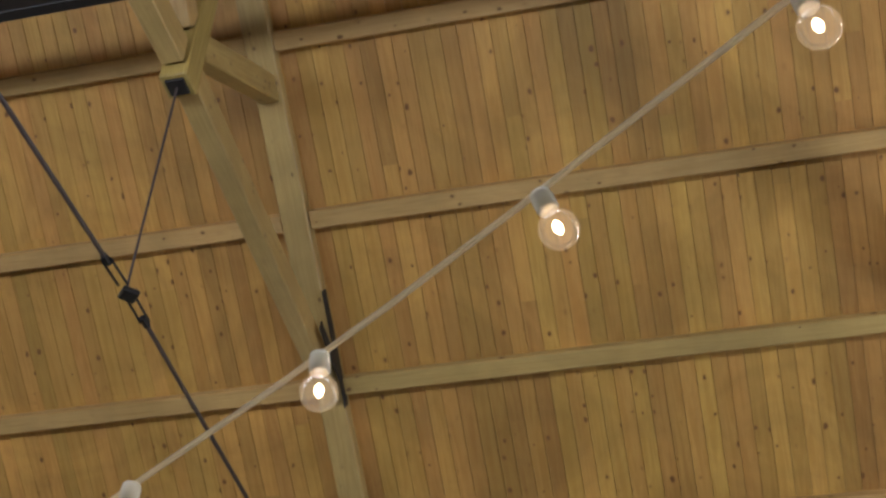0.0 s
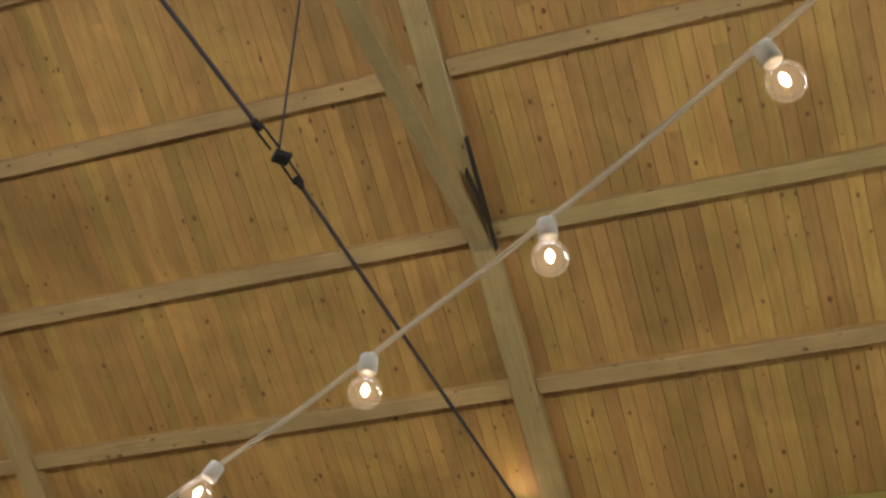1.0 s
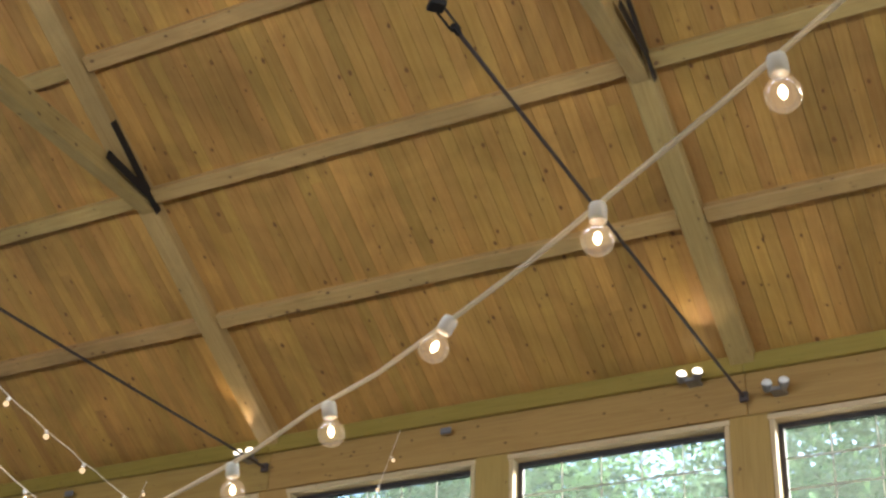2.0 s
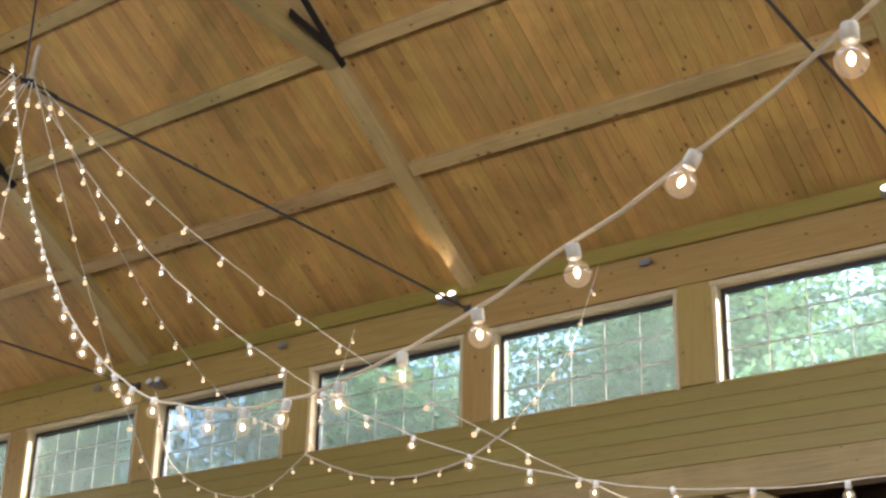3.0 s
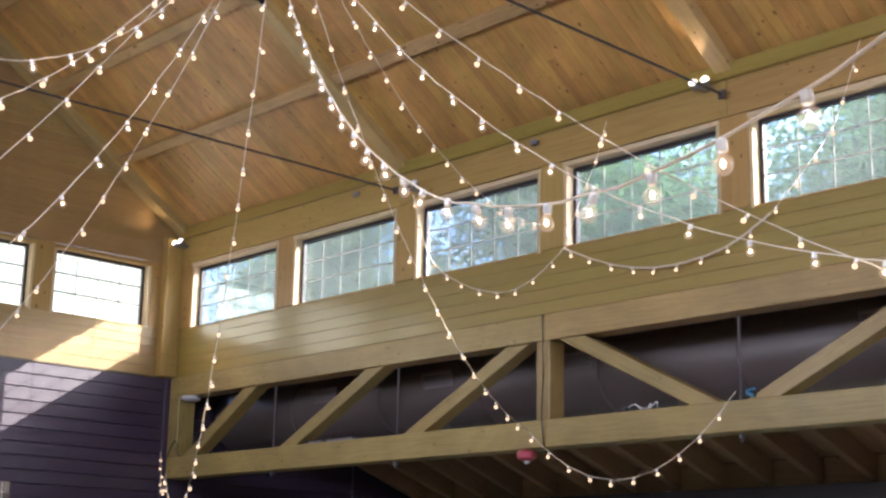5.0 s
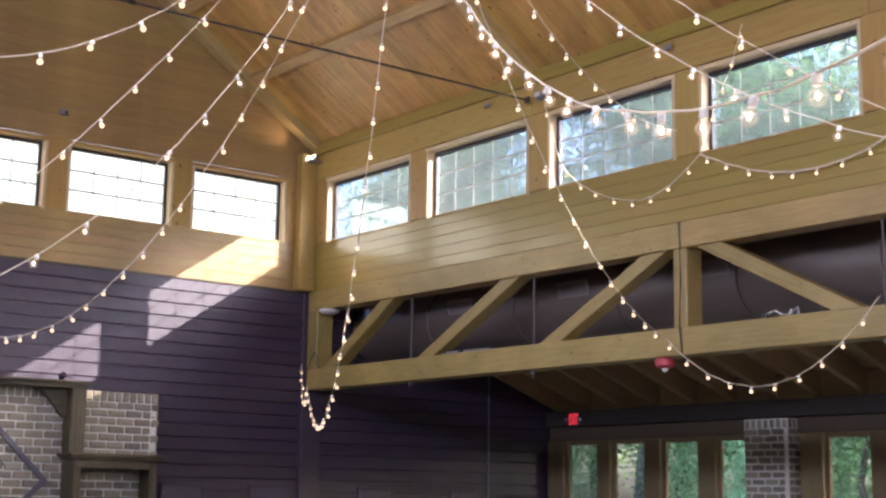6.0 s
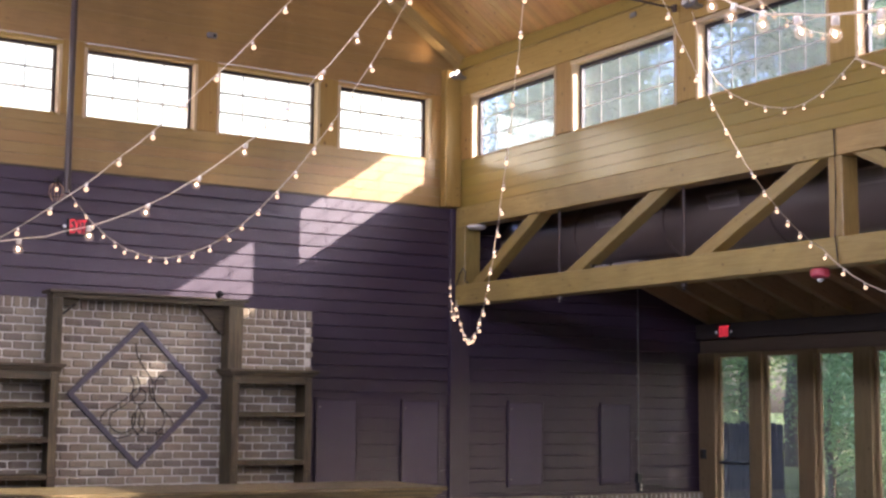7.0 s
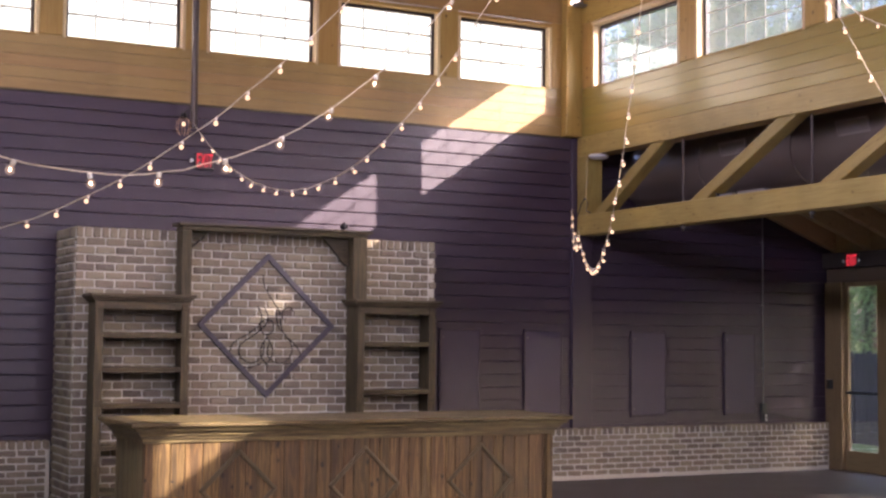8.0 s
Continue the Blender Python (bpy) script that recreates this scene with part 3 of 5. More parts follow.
# ---- clerestory walls over the two trussed sides ----
def clerestory(name, x, out):
    """out: +1 for the east side, -1 for the west."""
    wall = thing(name, "tan boarded clerestory wall with timber posts and plates", "wall", kind="structure")

    def slab(nm, d0, d1, y0, y1, z0, z1, mat, along="y", bevel=0.005):
        xs = sorted((x + out * d0, x + out * d1))
        return block(nm, (xs[0], xs[1], y0, y1, z0, z1), mat, wall, along, bevel)

    slab("backing", 0.03, 0.14, -LENGTH, 0.0, 4.04, SILL, TAN)
    for i in range(5):
        slab("board", 0.0, 0.028, -LENGTH, -0.13, 4.041 + BOARD * i, 4.039 + BOARD * (i + 1), TAN, bevel=0.002)
    ends = [(-0.13, -0.35)] + [(E_WIN[k][1] - 0.034, E_WIN[k + 1][0] + 0.034) for k in range(8)] + [(E_WIN[8][1] - 0.034, -LENGTH)]
    for a, b in ends:
        slab("post", -0.012, 0.14, b, a, SILL, HEAD + 0.055, POST_WOOD, "z")
    for k in range(5):
        y1, y0 = (-0.13 if k == 0 else TRUSS_Y[k - 1] - 0.002), (TRUSS_Y[k] + 0.002 if k < 4 else -LENGTH)
        slab("plate", -0.02, 0.14, y0, y1, HEAD + 0.055, 5.70, POST_WOOD)
        slab("plate", -0.06, 0.14, y0, y1, 5.70, 5.83, TAN)
    slab("backing", 0.04, 0.14, -LENGTH, 0.0, 5.83, 5.95, TAN)
    return wall


clerestory("wall_east", 0.0, 1)
clerestory("wall_west", -NAVE, -1)


# ---- boarded ceiling, one mesh a slope, boards running up the slope ----
def ceiling_slope(name, side):
    run = NAVE / 2 + 0.12
    slope_len = math.hypot(run, run * PITCH)
    bm = bmesh.new()
    w = 0.1
    n = int(LENGTH / w)
    for i in range(n):
        y = -0.002 - w * (i + 0.5)
        cuts = sorted(random.uniform(0.1, 0.9) * slope_len for _ in range(random.choice((0, 1, 1))))
        xs = [0.0] + cuts + [slope_len]
        for a, b in zip(xs, xs[1:]):
            a, b = a + 0.001, b - 0.001
            dz = random.uniform(-0.0012, 0.0012)
            e = 0.0021
            pts = [(-w / 2 + 0.0004, 0.0045), (-w / 2 + 0.0012, 0.0024), (-w / 2 + e, dz), (w / 2 - e, dz), (w / 2 - 0.0012, 0.0024), (w / 2 - 0.0004, 0.0045)]
            va = [bm.verts.new((a, y + py, pz)) for py, pz in pts]
            vb = [bm.verts.new((b, y + py, pz)) for py, pz in pts]
            for k in range(5):
                bm.faces.new((va[k], va[k + 1], vb[k + 1], vb[k]))
    box_bm(slope_len, LENGTH, 0.05, 0, bm, (slope_len / 2, -LENGTH / 2, 0.04))
    x0 = 0.12 if side > 0 else -NAVE - 0.12
    if side > 0:
        # local x climbs towards -x
        m = Matrix.Translation((x0, 0, FOOT + DECK - 0.12 * PITCH)) @ Matrix.Scale(-1, 4, (1, 0, 0)) @ Matrix.Rotation(-math.atan(PITCH), 4, "Y")
    else:
        m = Matrix.Translation((x0, 0, FOOT + DECK - 0.12 * PITCH)) @ Matrix.Rotation(-math.atan(PITCH), 4, "Y")
    ob = part(name, bm, PINE, None, m=m)
    return tagged(ob, "honey pine tongue-and-groove boards under the pitched roof", "ceiling", kind="structure")


ceiling_slope("ceiling_east", 1)
ceiling_slope("ceiling_west", -1)
ridge_cap = extrude_bm([(-4.8, 0.0), (0, 4.8 * PITCH), (4.8, 0.0), (4.8, 0.12), (0, 4.8 * PITCH + 0.14), (-4.8, 0.12)], LENGTH + 0.6)
tagged(part("roof", ridge_cap, DUCT_PAINT, None, m=pose(RIDGE, -LENGTH / 2, FOOT + DECK + NAVE / 2 * PITCH - 4.8 * PITCH + 0.12)), "dark pitched roof covering over the boards", "roof", kind="structure")

# ---- purlins, from truss to truss ----
PURLIN_X = [-0.957, -1.902, -2.817, -3.745]
truss_lines = [0.0] + TRUSS_Y + [-LENGTH]
for side in (1, -1):
    for px in PURLIN_X:
        x = px if side > 0 else -NAVE - px
        for a, b in zip(truss_lines, truss_lines[1:]):
            z = roof(px) + 0.06 + 0.075
            nrm = Vector((side * PITCH, 0, 1)).normalized()
            ob = beam("purlin", (x, a - 0.09, z), (x, b + 0.09, z), 0.115, 0.17, PURLIN_WOOD, None, up=nrm)
            tagged(ob, "knotty pine purlin under the ceiling boards", "beam", "purlins", "structure")
for a, b in zip(truss_lines, truss_lines[1:]):
    ob = beam("ridge_beam", (RIDGE, a - 0.09, roof(RIDGE) - 0.02), (RIDGE, b + 0.09, roof(RIDGE) - 0.02), 0.14, 0.3, TIMBER, None)
    tagged(ob, "pine ridge beam at the top of the roof", "beam", "ridge beams", "structure")


# ---- roof trusses ----
def roof_truss(y, gable=False):
    ob = thing("roof_truss", "pine rafter truss with collar beam, king post and iron tie rod" if not gable else "pine rafters along the boarded gable", "truss", (RIDGE, y, FOOT), "roof trusses")
    w, d = (0.17, 0.22)
    for s in (1, -1):
        def X(x):
            return RIDGE + s * (x - RIDGE)
        nrm = Vector((s * PITCH, 0, 1)).normalized()
        off = nrm * d / 2
        p, q = Vector((X(0.0), y, roof(0.0))), Vector((X(RIDGE + 0.02), y, roof(RIDGE)))
        beam("rafter", p + off, q + off, w, d, RAFTER_WOOD, ob, up=nrm)
        if gable:
            continue
        zc = 7.02
        xe = -(zc - FOOT) / PITCH
        beam("collar", (X(xe + 0.12), y, zc + 0.03), (X(RIDGE + 0.10), y, zc + 0.15), 0.12, 0.17, RAFTER_WOOD, ob)
        beam("strut", (X(RIDGE + 0.07), y, 7.40), (X(-3.55), y, roof(-3.55) + 0.05), 0.12, 0.16, RAFTER_WOOD, ob)
        # iron V strap on the face of the joint
        yy = y - w / 2 - 0.006
        a = Vector((X(-1.86), yy, 6.96))
        beam("strap", a, (X(-2.49), yy, 7.40), 0.010, 0.075, BLACK_IRON, ob, "black iron strap", 0.002)
        beam("strap", a + Vector((s * -0.16, -0.012, 0.075)), (X(-2.50), yy - 0.012, 7.11), 0.010, 0.075, BLACK_IRON, ob, "black iron strap", 0.002)
        # tie rod with its turnbuckle
        node = Vector((X(RIDGE + 0.03), y, ROD_Z[y][0]))
        end = Vector((X(-0.10), y, ROD_Z[y][1]))
        tube("tie_rod", [node + (end - node) * 0.04, end], 0.011, ROD_STEEL, ob, "dark steel tie rod", 8)
        link = bmesh.new()
        for k in (1, -1):
            c = node + (end - node) * 0.022 + Vector((0, k * 0.022, 0))
            tube_bm([c - (end - node).normalized() * 0.09 - Vector(ob.location), c + (end - node).normalized() * 0.09 - Vector(ob.location)], 0.0065, 6, link)
        part("turnbuckle", link, BLACK_IRON, ob, "black iron turnbuckle")
        tube("rod_nut", [node + (end - node) * 0.035, node + (end - node) * 0.048], 0.018, BLACK_IRON, ob, "black iron nut", 6)
        block("foot_plate", (X(-0.085) - 0.015, X(-0.085) + 0.015, y - 0.03, y + 0.03, ROD_Z[y][1] - 0.035, ROD_Z[y][1] + 0.035), ROD_STEEL, ob, "x", 0.004, "black iron foot plate")
    if not gable:
        block("king_post", (RIDGE - 0.075, RIDGE + 0.075, y - 0.075, y + 0.075, 7.02, roof(RIDGE) + 0.08), TIMBER, ob, "z", 0.006)
        block("post_plate", (RIDGE - 0.05, RIDGE + 0.05, y - 0.05, y + 0.05, 7.004, 7.022), BLACK_IRON, ob, "x", 0.002, "black iron end plate")
        tube("king_rod", [(RIDGE, y, 7.03), (RIDGE, y, ROD_Z[y][0] + 0.005)], 0.007, ROD_STEEL, ob, "thin dark steel hanger rod", 6)
        part("node_plate", box_bm(0.078, 0.078, 0.03, 0.006), BLACK_IRON, ob, "black iron node plate", pose(0.03, 0, ROD_Z[y][0] - FOOT, 0, 0, 45))
    return ob


for ty in TRUSS_Y:
    roof_truss(ty)
roof_truss(-0.115, True)


# ---- timber girder trusses along the nave ----
def girder(x, label):
    ob = thing("girder_truss", label, "truss", (x, 0, 2.87), "girder trusses")
    w = 0.22

    def bl(nm, y0, y1, z0, z1, along, ww=w, lab=""):
        return block(nm, (x - ww / 2, x + ww / 2, y0, y1, z0, z1), TIMBER, ob, along, 0.008, lab)

    joints = [-0.04, -5.97, -11.95, -LENGTH]
    for a, b in zip(joints, joints[1:]):
        bl("top_chord", b + 0.002, a - 0.002, 3.80, 4.035, "y")
        bl("bottom_chord", b + 0.002, a - 0.002, 2.87, 3.11, "y")
    bl("end_post", -0.25, -0.04, 3.11, 3.80, "z")
    for py in (-5.95, -9.95, -13.95):
        bl("post", py - 0.078, py + 0.078, 3.11, 3.80, "z", 0.2)
    diag = [(-0.34, -1.72), (-2.165, -3.825), (-4.115, -5.77), (-7.79, -6.12), (-8.035, -9.80), (-11.75, -10.1), (-12.05, -13.7)]
    for yb, yt in diag:
        beam("diagonal", (x, yb, 3.04), (x, yt, 3.87), 0.16, 0.13, TIMBER, ob, up=(0, 0, 1))
    for ry in (-1.955, -3.947, -7.93, -11.92):
        tube("hanger_rod", [(x, ry, 2.80), (x, ry, 3.85)], 0.011, ROD_STEEL, ob, "thin dark steel hanger rod", 6)
        tube("rod_nut", [(x, ry, 2.835), (x, ry, 2.868)], 0.028, GREY_STEEL, ob, "steel nut and washer", 6)
    side = 1 if x < RIDGE else -1
    tube("cable", [(x + side * 0.115, -5.96, 4.03), (x + side * 0.115, -5.97, 3.5), (x + side * 0.115, -5.95, 3.12), (x + side * 0.118, -5.98, 2.88)], 0.006, BLACK_IRON, ob, "thin black cable", 6)
    return ob


girder(0.09, "pine girder truss with diagonals and steel rods under the clerestory")
girder(-NAVE - 0.09, "pine girder truss with diagonals and steel rods under the clerestory")


# ---- aisles ----
def aisle_z(d):
    return 4.27 - 0.36 * d


def aisle_roof(side):
    tilt = math.atan(0.36)
    x_in = 0.2 if side > 0 else -NAVE - 0.2
    run = AISLE + 0.5
    bm = bmesh.new()
    n = int(LENGTH / 0.14)
    sl = run / math.cos(tilt)
    for i in range(n):
        box_bm(sl, 0.137, 0.03, 0.004, bm, (sl / 2, -0.07 - 0.14 * i, 0.0))
    rot = Matrix.Rotation(tilt if side > 0 else math.pi - tilt, 4, "Y")
    ob = part("ceiling_aisle", bm, AISLE_WOOD, None, m=Matrix.Translation((x_in, 0, aisle_z(0.2) + 0.26)) @ rot)
    tagged(ob, "dark brown plank deck of the lean-to aisle roof", "ceiling", kind="structure")
    cover = box_bm(sl + 0.8, LENGTH + 0.6, 0.1)
    ob = part("roof_aisle", cover, SHINGLE, None, m=Matrix.Translation((x_in, 0, aisle_z(0.2) + 0.34)) @ rot @ pose(sl / 2 + 0.4, -LENGTH / 2, 0))
    tagged(ob, "dark lean-to roof covering over the aisle", "roof", kind="structure")
    y = -0.09
    while y > -LENGTH:
        p = Vector((0.21 if side > 0 else -NAVE - 0.21, y, aisle_z(0.21) + 0.11))
        q = Vector((AISLE + 0.35 if side > 0 else -NAVE - AISLE - 0.35, y, aisle_z(AISLE + 0.35) + 0.11))
        ob = beam("joist", p, q, 0.09, 0.24, AISLE_WOOD, None)
        tagged(ob, "brown pine joist under the aisle roof", "joist", "aisle joists", "structure")
        y -= 0.61


aisle_roof(1)
aisle_roof(-1)


# ---- round duct above the east aisle ----
def duct(x, z, r):
    ob = thing("round_duct", "brown painted round ventilation duct behind the girder truss", "duct", (x, 0, z))
    y = -0.05
    while y > -LENGTH + 0.4:
        L = 1.5
        prof = [(r, 0.0), (r, L - 0.06), (r + 0.010, L - 0.055), (r + 0.010, L - 0.012), (r, L - 0.007)]
        smooth(part("section", lathe_bm(prof, 40), DUCT_PAINT, ob, "", pose(0, y, 0) @ Matrix.Rotation(radians(90), 4, "X")), 30)
        y -= L
    for gy in (-2.15, -3.95, -5.75, -8.9, -10.7):
        g = bmesh.new()
        for s in (1, -1):
            box_bm(0.42, 0.02, 0.018, 0.002, g, (0, 0, s * 0.07))
            box_bm(0.018, 0.02, 0.16, 0.002, g, (s * 0.21, 0, 0))
        part("grille", g, GRILLE, ob, "", pose(-(r + 0.012), gy, 0.10, 0, 0, 90) @ pose(0, 0, 0, -17, 0, 0))
        sl = bmesh.new()
        for k in range(6):
            box_bm(0.40, 0.006, 0.012, 0, sl, (0, 0.004, -0.055 + 0.022 * k))
        part("grille_slats", sl, GRILLE, ob, "", pose(-(r + 0.008), gy, 0.10, 0, 0, 90) @ pose(0, 0, 0, -17, 0, 0))
    for hy in (-1.3, -4.6, -7.4, -10.3):
        tube("hanger", [(x, hy, z + r), (x, hy, z + r + 0.35)], 0.008, BLACK_IRON, ob, "", 6)
    return ob


duct(0.98, 3.62, 0.36)


# ---- brickwork ----
def brick_mesh(seed, sx, sy, sz, mat):
    r = random.Random(seed)
    bm = box_bm(sx, sy, sz, 0.009)
    for v in bm.verts:
        v.co += Vector([r.uniform(-0.0035, 0.0035) for _ in range(3)])
    return mesh_of("brick", bm, mat)


BL, BH, BD = 0.1775, 0.0660, 0.09
PX, PZ = 0.1910, 0.0797
BRICKS = [brick_mesh(10 + k, BL, BD, BH, BRICK) for k in range(5)]
HALVES = [brick_mesh(20 + k, BL * 0.46, BD, BH, BRICK) for k in range(3)]
ROWLOCKS = [brick_mesh(30 + k, BH, BD, 0.098, BRICK) for k in range(4)]


def brickwork(parent, m, length, courses, singles=lambda u, c: True, rowlock=True, seed=1):
    """Running bond on local x, rising along z, faces towards -y; bricks lie 5 mm proud of the mortar plane y = 0."""
    r = random.Random(seed)
    verts, faces = [], []

    def lay(me, u, z, single):
        mm = m @ pose(u, BD / 2 - 0.006 + r.uniform(-0.0025, 0.0025), z, r.uniform(-0.8, 0.8), r.uniform(-0.7, 0.7), r.uniform(-0.8, 0.8))
        if single:
            part("brick", me, None, parent, m=mm)
        else:
            base = len(verts)
            verts.extend([tuple(mm @ v.co) for v in me.vertices])
            faces.extend([tuple(base + i for i in p.vertices) for p in me.polygons])

    for c in range(courses):
        z = PZ * (c + 0.5)
        u = 0.0 if c % 2 == 0 else PX / 2
        if c % 2:
            lay(r.choice(HALVES), PX / 4, z, singles(0, c))
        while u + PX <= length + 0.01:
            lay(r.choice(BRICKS), u + PX / 2, z, singles(u, c))
            u += PX
        if length - u > 0.07:
            lay(r.choice(HALVES), u + PX / 4, z, singles(u, c))
    if rowlock:
        n = int(length / PZ)
        step = length / n
        for i in range(n):
            lay(r.choice(ROWLOCKS), step * (i + 0.5), PZ * courses + 0.052, singles(step * i, courses))
    if faces:
        me = bpy.data.meshes.new("bricks")
        me.from_pydata(verts, [], faces)
        me.materials.append(BRICK_JOINED)
        tagged(part("bricks", me, None, parent), kind="stuff")


# brick chimney breast behind the bar
mass = thing("brick_wall", "tumbled tan brick wall with a rowlock top behind the bar", "brick wall", (-4.2, -0.4, 0))
MX0, MX1, MY = -6.10, -2.30, -0.80
part("core", box_bm(MX1 - MX0 - 0.014, -MY - 0.03, 2.644, 0.004), MORTAR, mass, "pale grey mortar", pose((MX0 + MX1) / 2 + 4.2, (MY - 0.0) / 2 + 0.4 - 0.01, 1.322))
brickwork(mass, pose(MX0 + 4.2, MY + 0.4, 0), MX1 - MX0, 32, lambda u, c: 15 <= c < 31, True, 3)
brickwork(mass, pose(MX0 + 4.2, -0.0 + 0.4, 0, 0, 0, -90), 0.78, 32, lambda u, c: False, True, 4)
brickwork(mass, pose(MX1 + 4.2, MY + 0.4, 0, 0, 0, 90), 0.78, 32, lambda u, c: False, True, 5)


def wainscot(x0, x1, seed, single):
    ob = thing("wainscot", "low tumbled brick wainscot with a rowlock cap below dark siding", "brick wall", ((x0 + x1) / 2, -0.05, 0), kind="structure")
    part("core", box_bm(x1 - x0, 0.08, 0.59, 0.003), MORTAR, ob, "pale grey mortar", pose(0, 0.0, 0.295))
    brickwork(ob, pose(-(x1 - x0) / 2, -0.04, 0.044) @ Matrix.Diagonal((1, 1, 0.852, 1)), x1 - x0, 7, lambda u, c: single, True, seed)
    return ob


wainscot(-2.27, 3.86, 11, True)
wainscot(-NAVE, -6.13, 12, False)


# ---- glass doors of the aisles ----
def storefront(x, side):
    """Posts, doors and fixed lights on the line x; side +1 faces east."""
    wall = thing("wall_doors", "brown wooden door frames and glazed doors under a dark header", "wall", (x, 0, 0), kind="structure")

    def bl(nm, y0, y1, z0, z1, mat, along="z", d0=-0.06, d1=0.08, lab="", parent=None):
        xs = sorted((x + side * d0, x + side * d1))
        return block(nm, (xs[0], xs[1], y0, y1, z0, z1), mat, parent or wall, along, 0.006, lab)

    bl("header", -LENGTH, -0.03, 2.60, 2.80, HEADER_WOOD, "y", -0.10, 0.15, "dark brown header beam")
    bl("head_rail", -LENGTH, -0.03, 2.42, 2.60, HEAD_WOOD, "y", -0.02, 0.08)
    y = -0.09
    k = 0
    while y > -LENGTH + 0.6:
        bl("blocking", y - 0.565, y - 0.045, 2.80, 3.08, AISLE_WOOD, "y", 0.05, 0.09)
        y -= 0.61
        k += 1
    bl("upper_wall", -LENGTH, -0.03, 3.08, 3.2, SHELF_WOOD, "y", 0.05, 0.2)
    groups = [0.0, -4.14, -8.28, -12.42, -16.56]
    for gi, g in enumerate(groups):
        lights = [(-0.385, -0.915), (-1.235, -1.75), (-2.11, -2.63), (-2.985, -3.47)]
        edges = [-0.03] + [v for ab in lights for v in ab] + [-3.50]
        for a, b in [(edges[0], edges[1]), (edges[2], edges[3]), (edges[4], edges[5]), (edges[6], edges[7])]:
            if g + b < -LENGTH + 0.1:
                continue
            bl("post", g + b + 0.045, g + a - 0.045 if a < -0.1 else g + a, 0.0, 2.42, DOOR_WOOD)
        for li, (a, b) in enumerate(lights):
            if g + b < -LENGTH + 0.2:
                continue
            door = thing("glass_door", "brown wooden glazed door with a black push bar" if li == 0 else "tall fixed glass light in a brown wooden frame", "door" if li == 0 else "window", (x, g + (a + b) / 2, 0), "aisle doors", "structure")
            f = 0.045
            low = 0.26 if li == 0 else 0.12
            for yy0, yy1 in ((g + a, g + a + f), (g + b - f, g + b)):
                bl("stile", min(yy0, yy1), max(yy0, yy1), 0.0, 2.42, DOOR_WOOD, "z", 0.0, 0.05, "", door)
            bl("bottom_rail", g + b, g + a, 0.0, low, DOOR_WOOD, "y", 0.0, 0.05, "", door)
            bl("top_rail", g + b, g + a, 2.36, 2.42, DOOR_WOOD, "y", 0.0, 0.05, "", door)
            p = bl("pane", g + b, g + a, low, 2.36, DOOR_PANE, "y", 0.022, 0.028, "", door)
            p.visible_shadow = False
            if li == 0:
                hx = x - side * 0.06
                tube("push_bar", [(x, g + a - 0.02, 1.0), (hx, g + a - 0.04, 1.0), (hx, g + b + 0.04, 1.0), (x, g + b + 0.02, 1.0)], 0.018, BLACK_IRON, door, "black push bar")
        if g - 4.14 > -LENGTH:
            pier = thing("brick_pier", "tumbled brick pier between the glazed doors", "pier", (x, g - 3.82, 0), "brick piers", "structure")
            part("core", box_bm(0.40, 0.616, 2.58, 0.004), MORTAR, pier, "pale grey mortar", pose(0, 0, 1.29))
            rot = -90 if side > 0 else 90
            brickwork(pier, Matrix.Translation((-side * 0.2, side * 0.308, 0)) @ Matrix.Rotation(radians(rot), 4, "Z"), 0.616, 31, lambda u, c: side > 0 and gi == 0 and c > 14, True, 40 + gi)
            if side > 0:
                brickwork(pier, pose(-0.2, -0.308, 0), 0.40, 31, lambda u, c: False, True, 50 + gi)
    return wall


storefront(AISLE, 1)
storefront(-NAVE - AISLE, -1)

# ---- south end, behind the camera: unseen, its windows added to let light in ----
south = thing("wall_south", "assumed end wall of dark siding and tan boards with high windows for light", "wall", (0, -LENGTH, 0), kind="structure")
block("wall_panel", (-NAVE - AISLE, -NAVE, -LENGTH - 0.2, -LENGTH, 0, 4.5), DARK_SIDING, south)
block("wall_panel", (0.0, AISLE + 0.2, -LENGTH - 0.2, -LENGTH, 0, 4.5), DARK_SIDING, south)
block("wall_panel", (-NAVE, 0.0, -LENGTH - 0.2, -LENGTH, 0.0, 4.04), DARK_SIDING, south)
block("wall_panel", (-NAVE, 0.0, -LENGTH - 0.2, -LENGTH, 4.04, SILL), TAN, south)
block("wall_panel", (-NAVE, 0.0, -LENGTH - 0.2, -LENGTH, HEAD, 6.0), TAN, south)
for k in range(7):
    block("post", (-0.36 - 1.492 * k, -0.13 - 1.492 * k, -LENGTH - 0.2, -LENGTH + 0.01, SILL, HEAD), POST_WOOD, south, "z")
part("gable", extrude_bm([(0.2, 6.0), (-NAVE - 0.2, 6.0), (RIDGE, 9.2)], 0.2), TAN, south, m=pose(0, -0.1, 0))
for k in range(6):
    m = pose(-0.36 - 1.492 * k - 0.631, -LENGTH - 0.10, SILL, 0, 0, 180)
    window(num, m, wn_mesh)
    num += 1

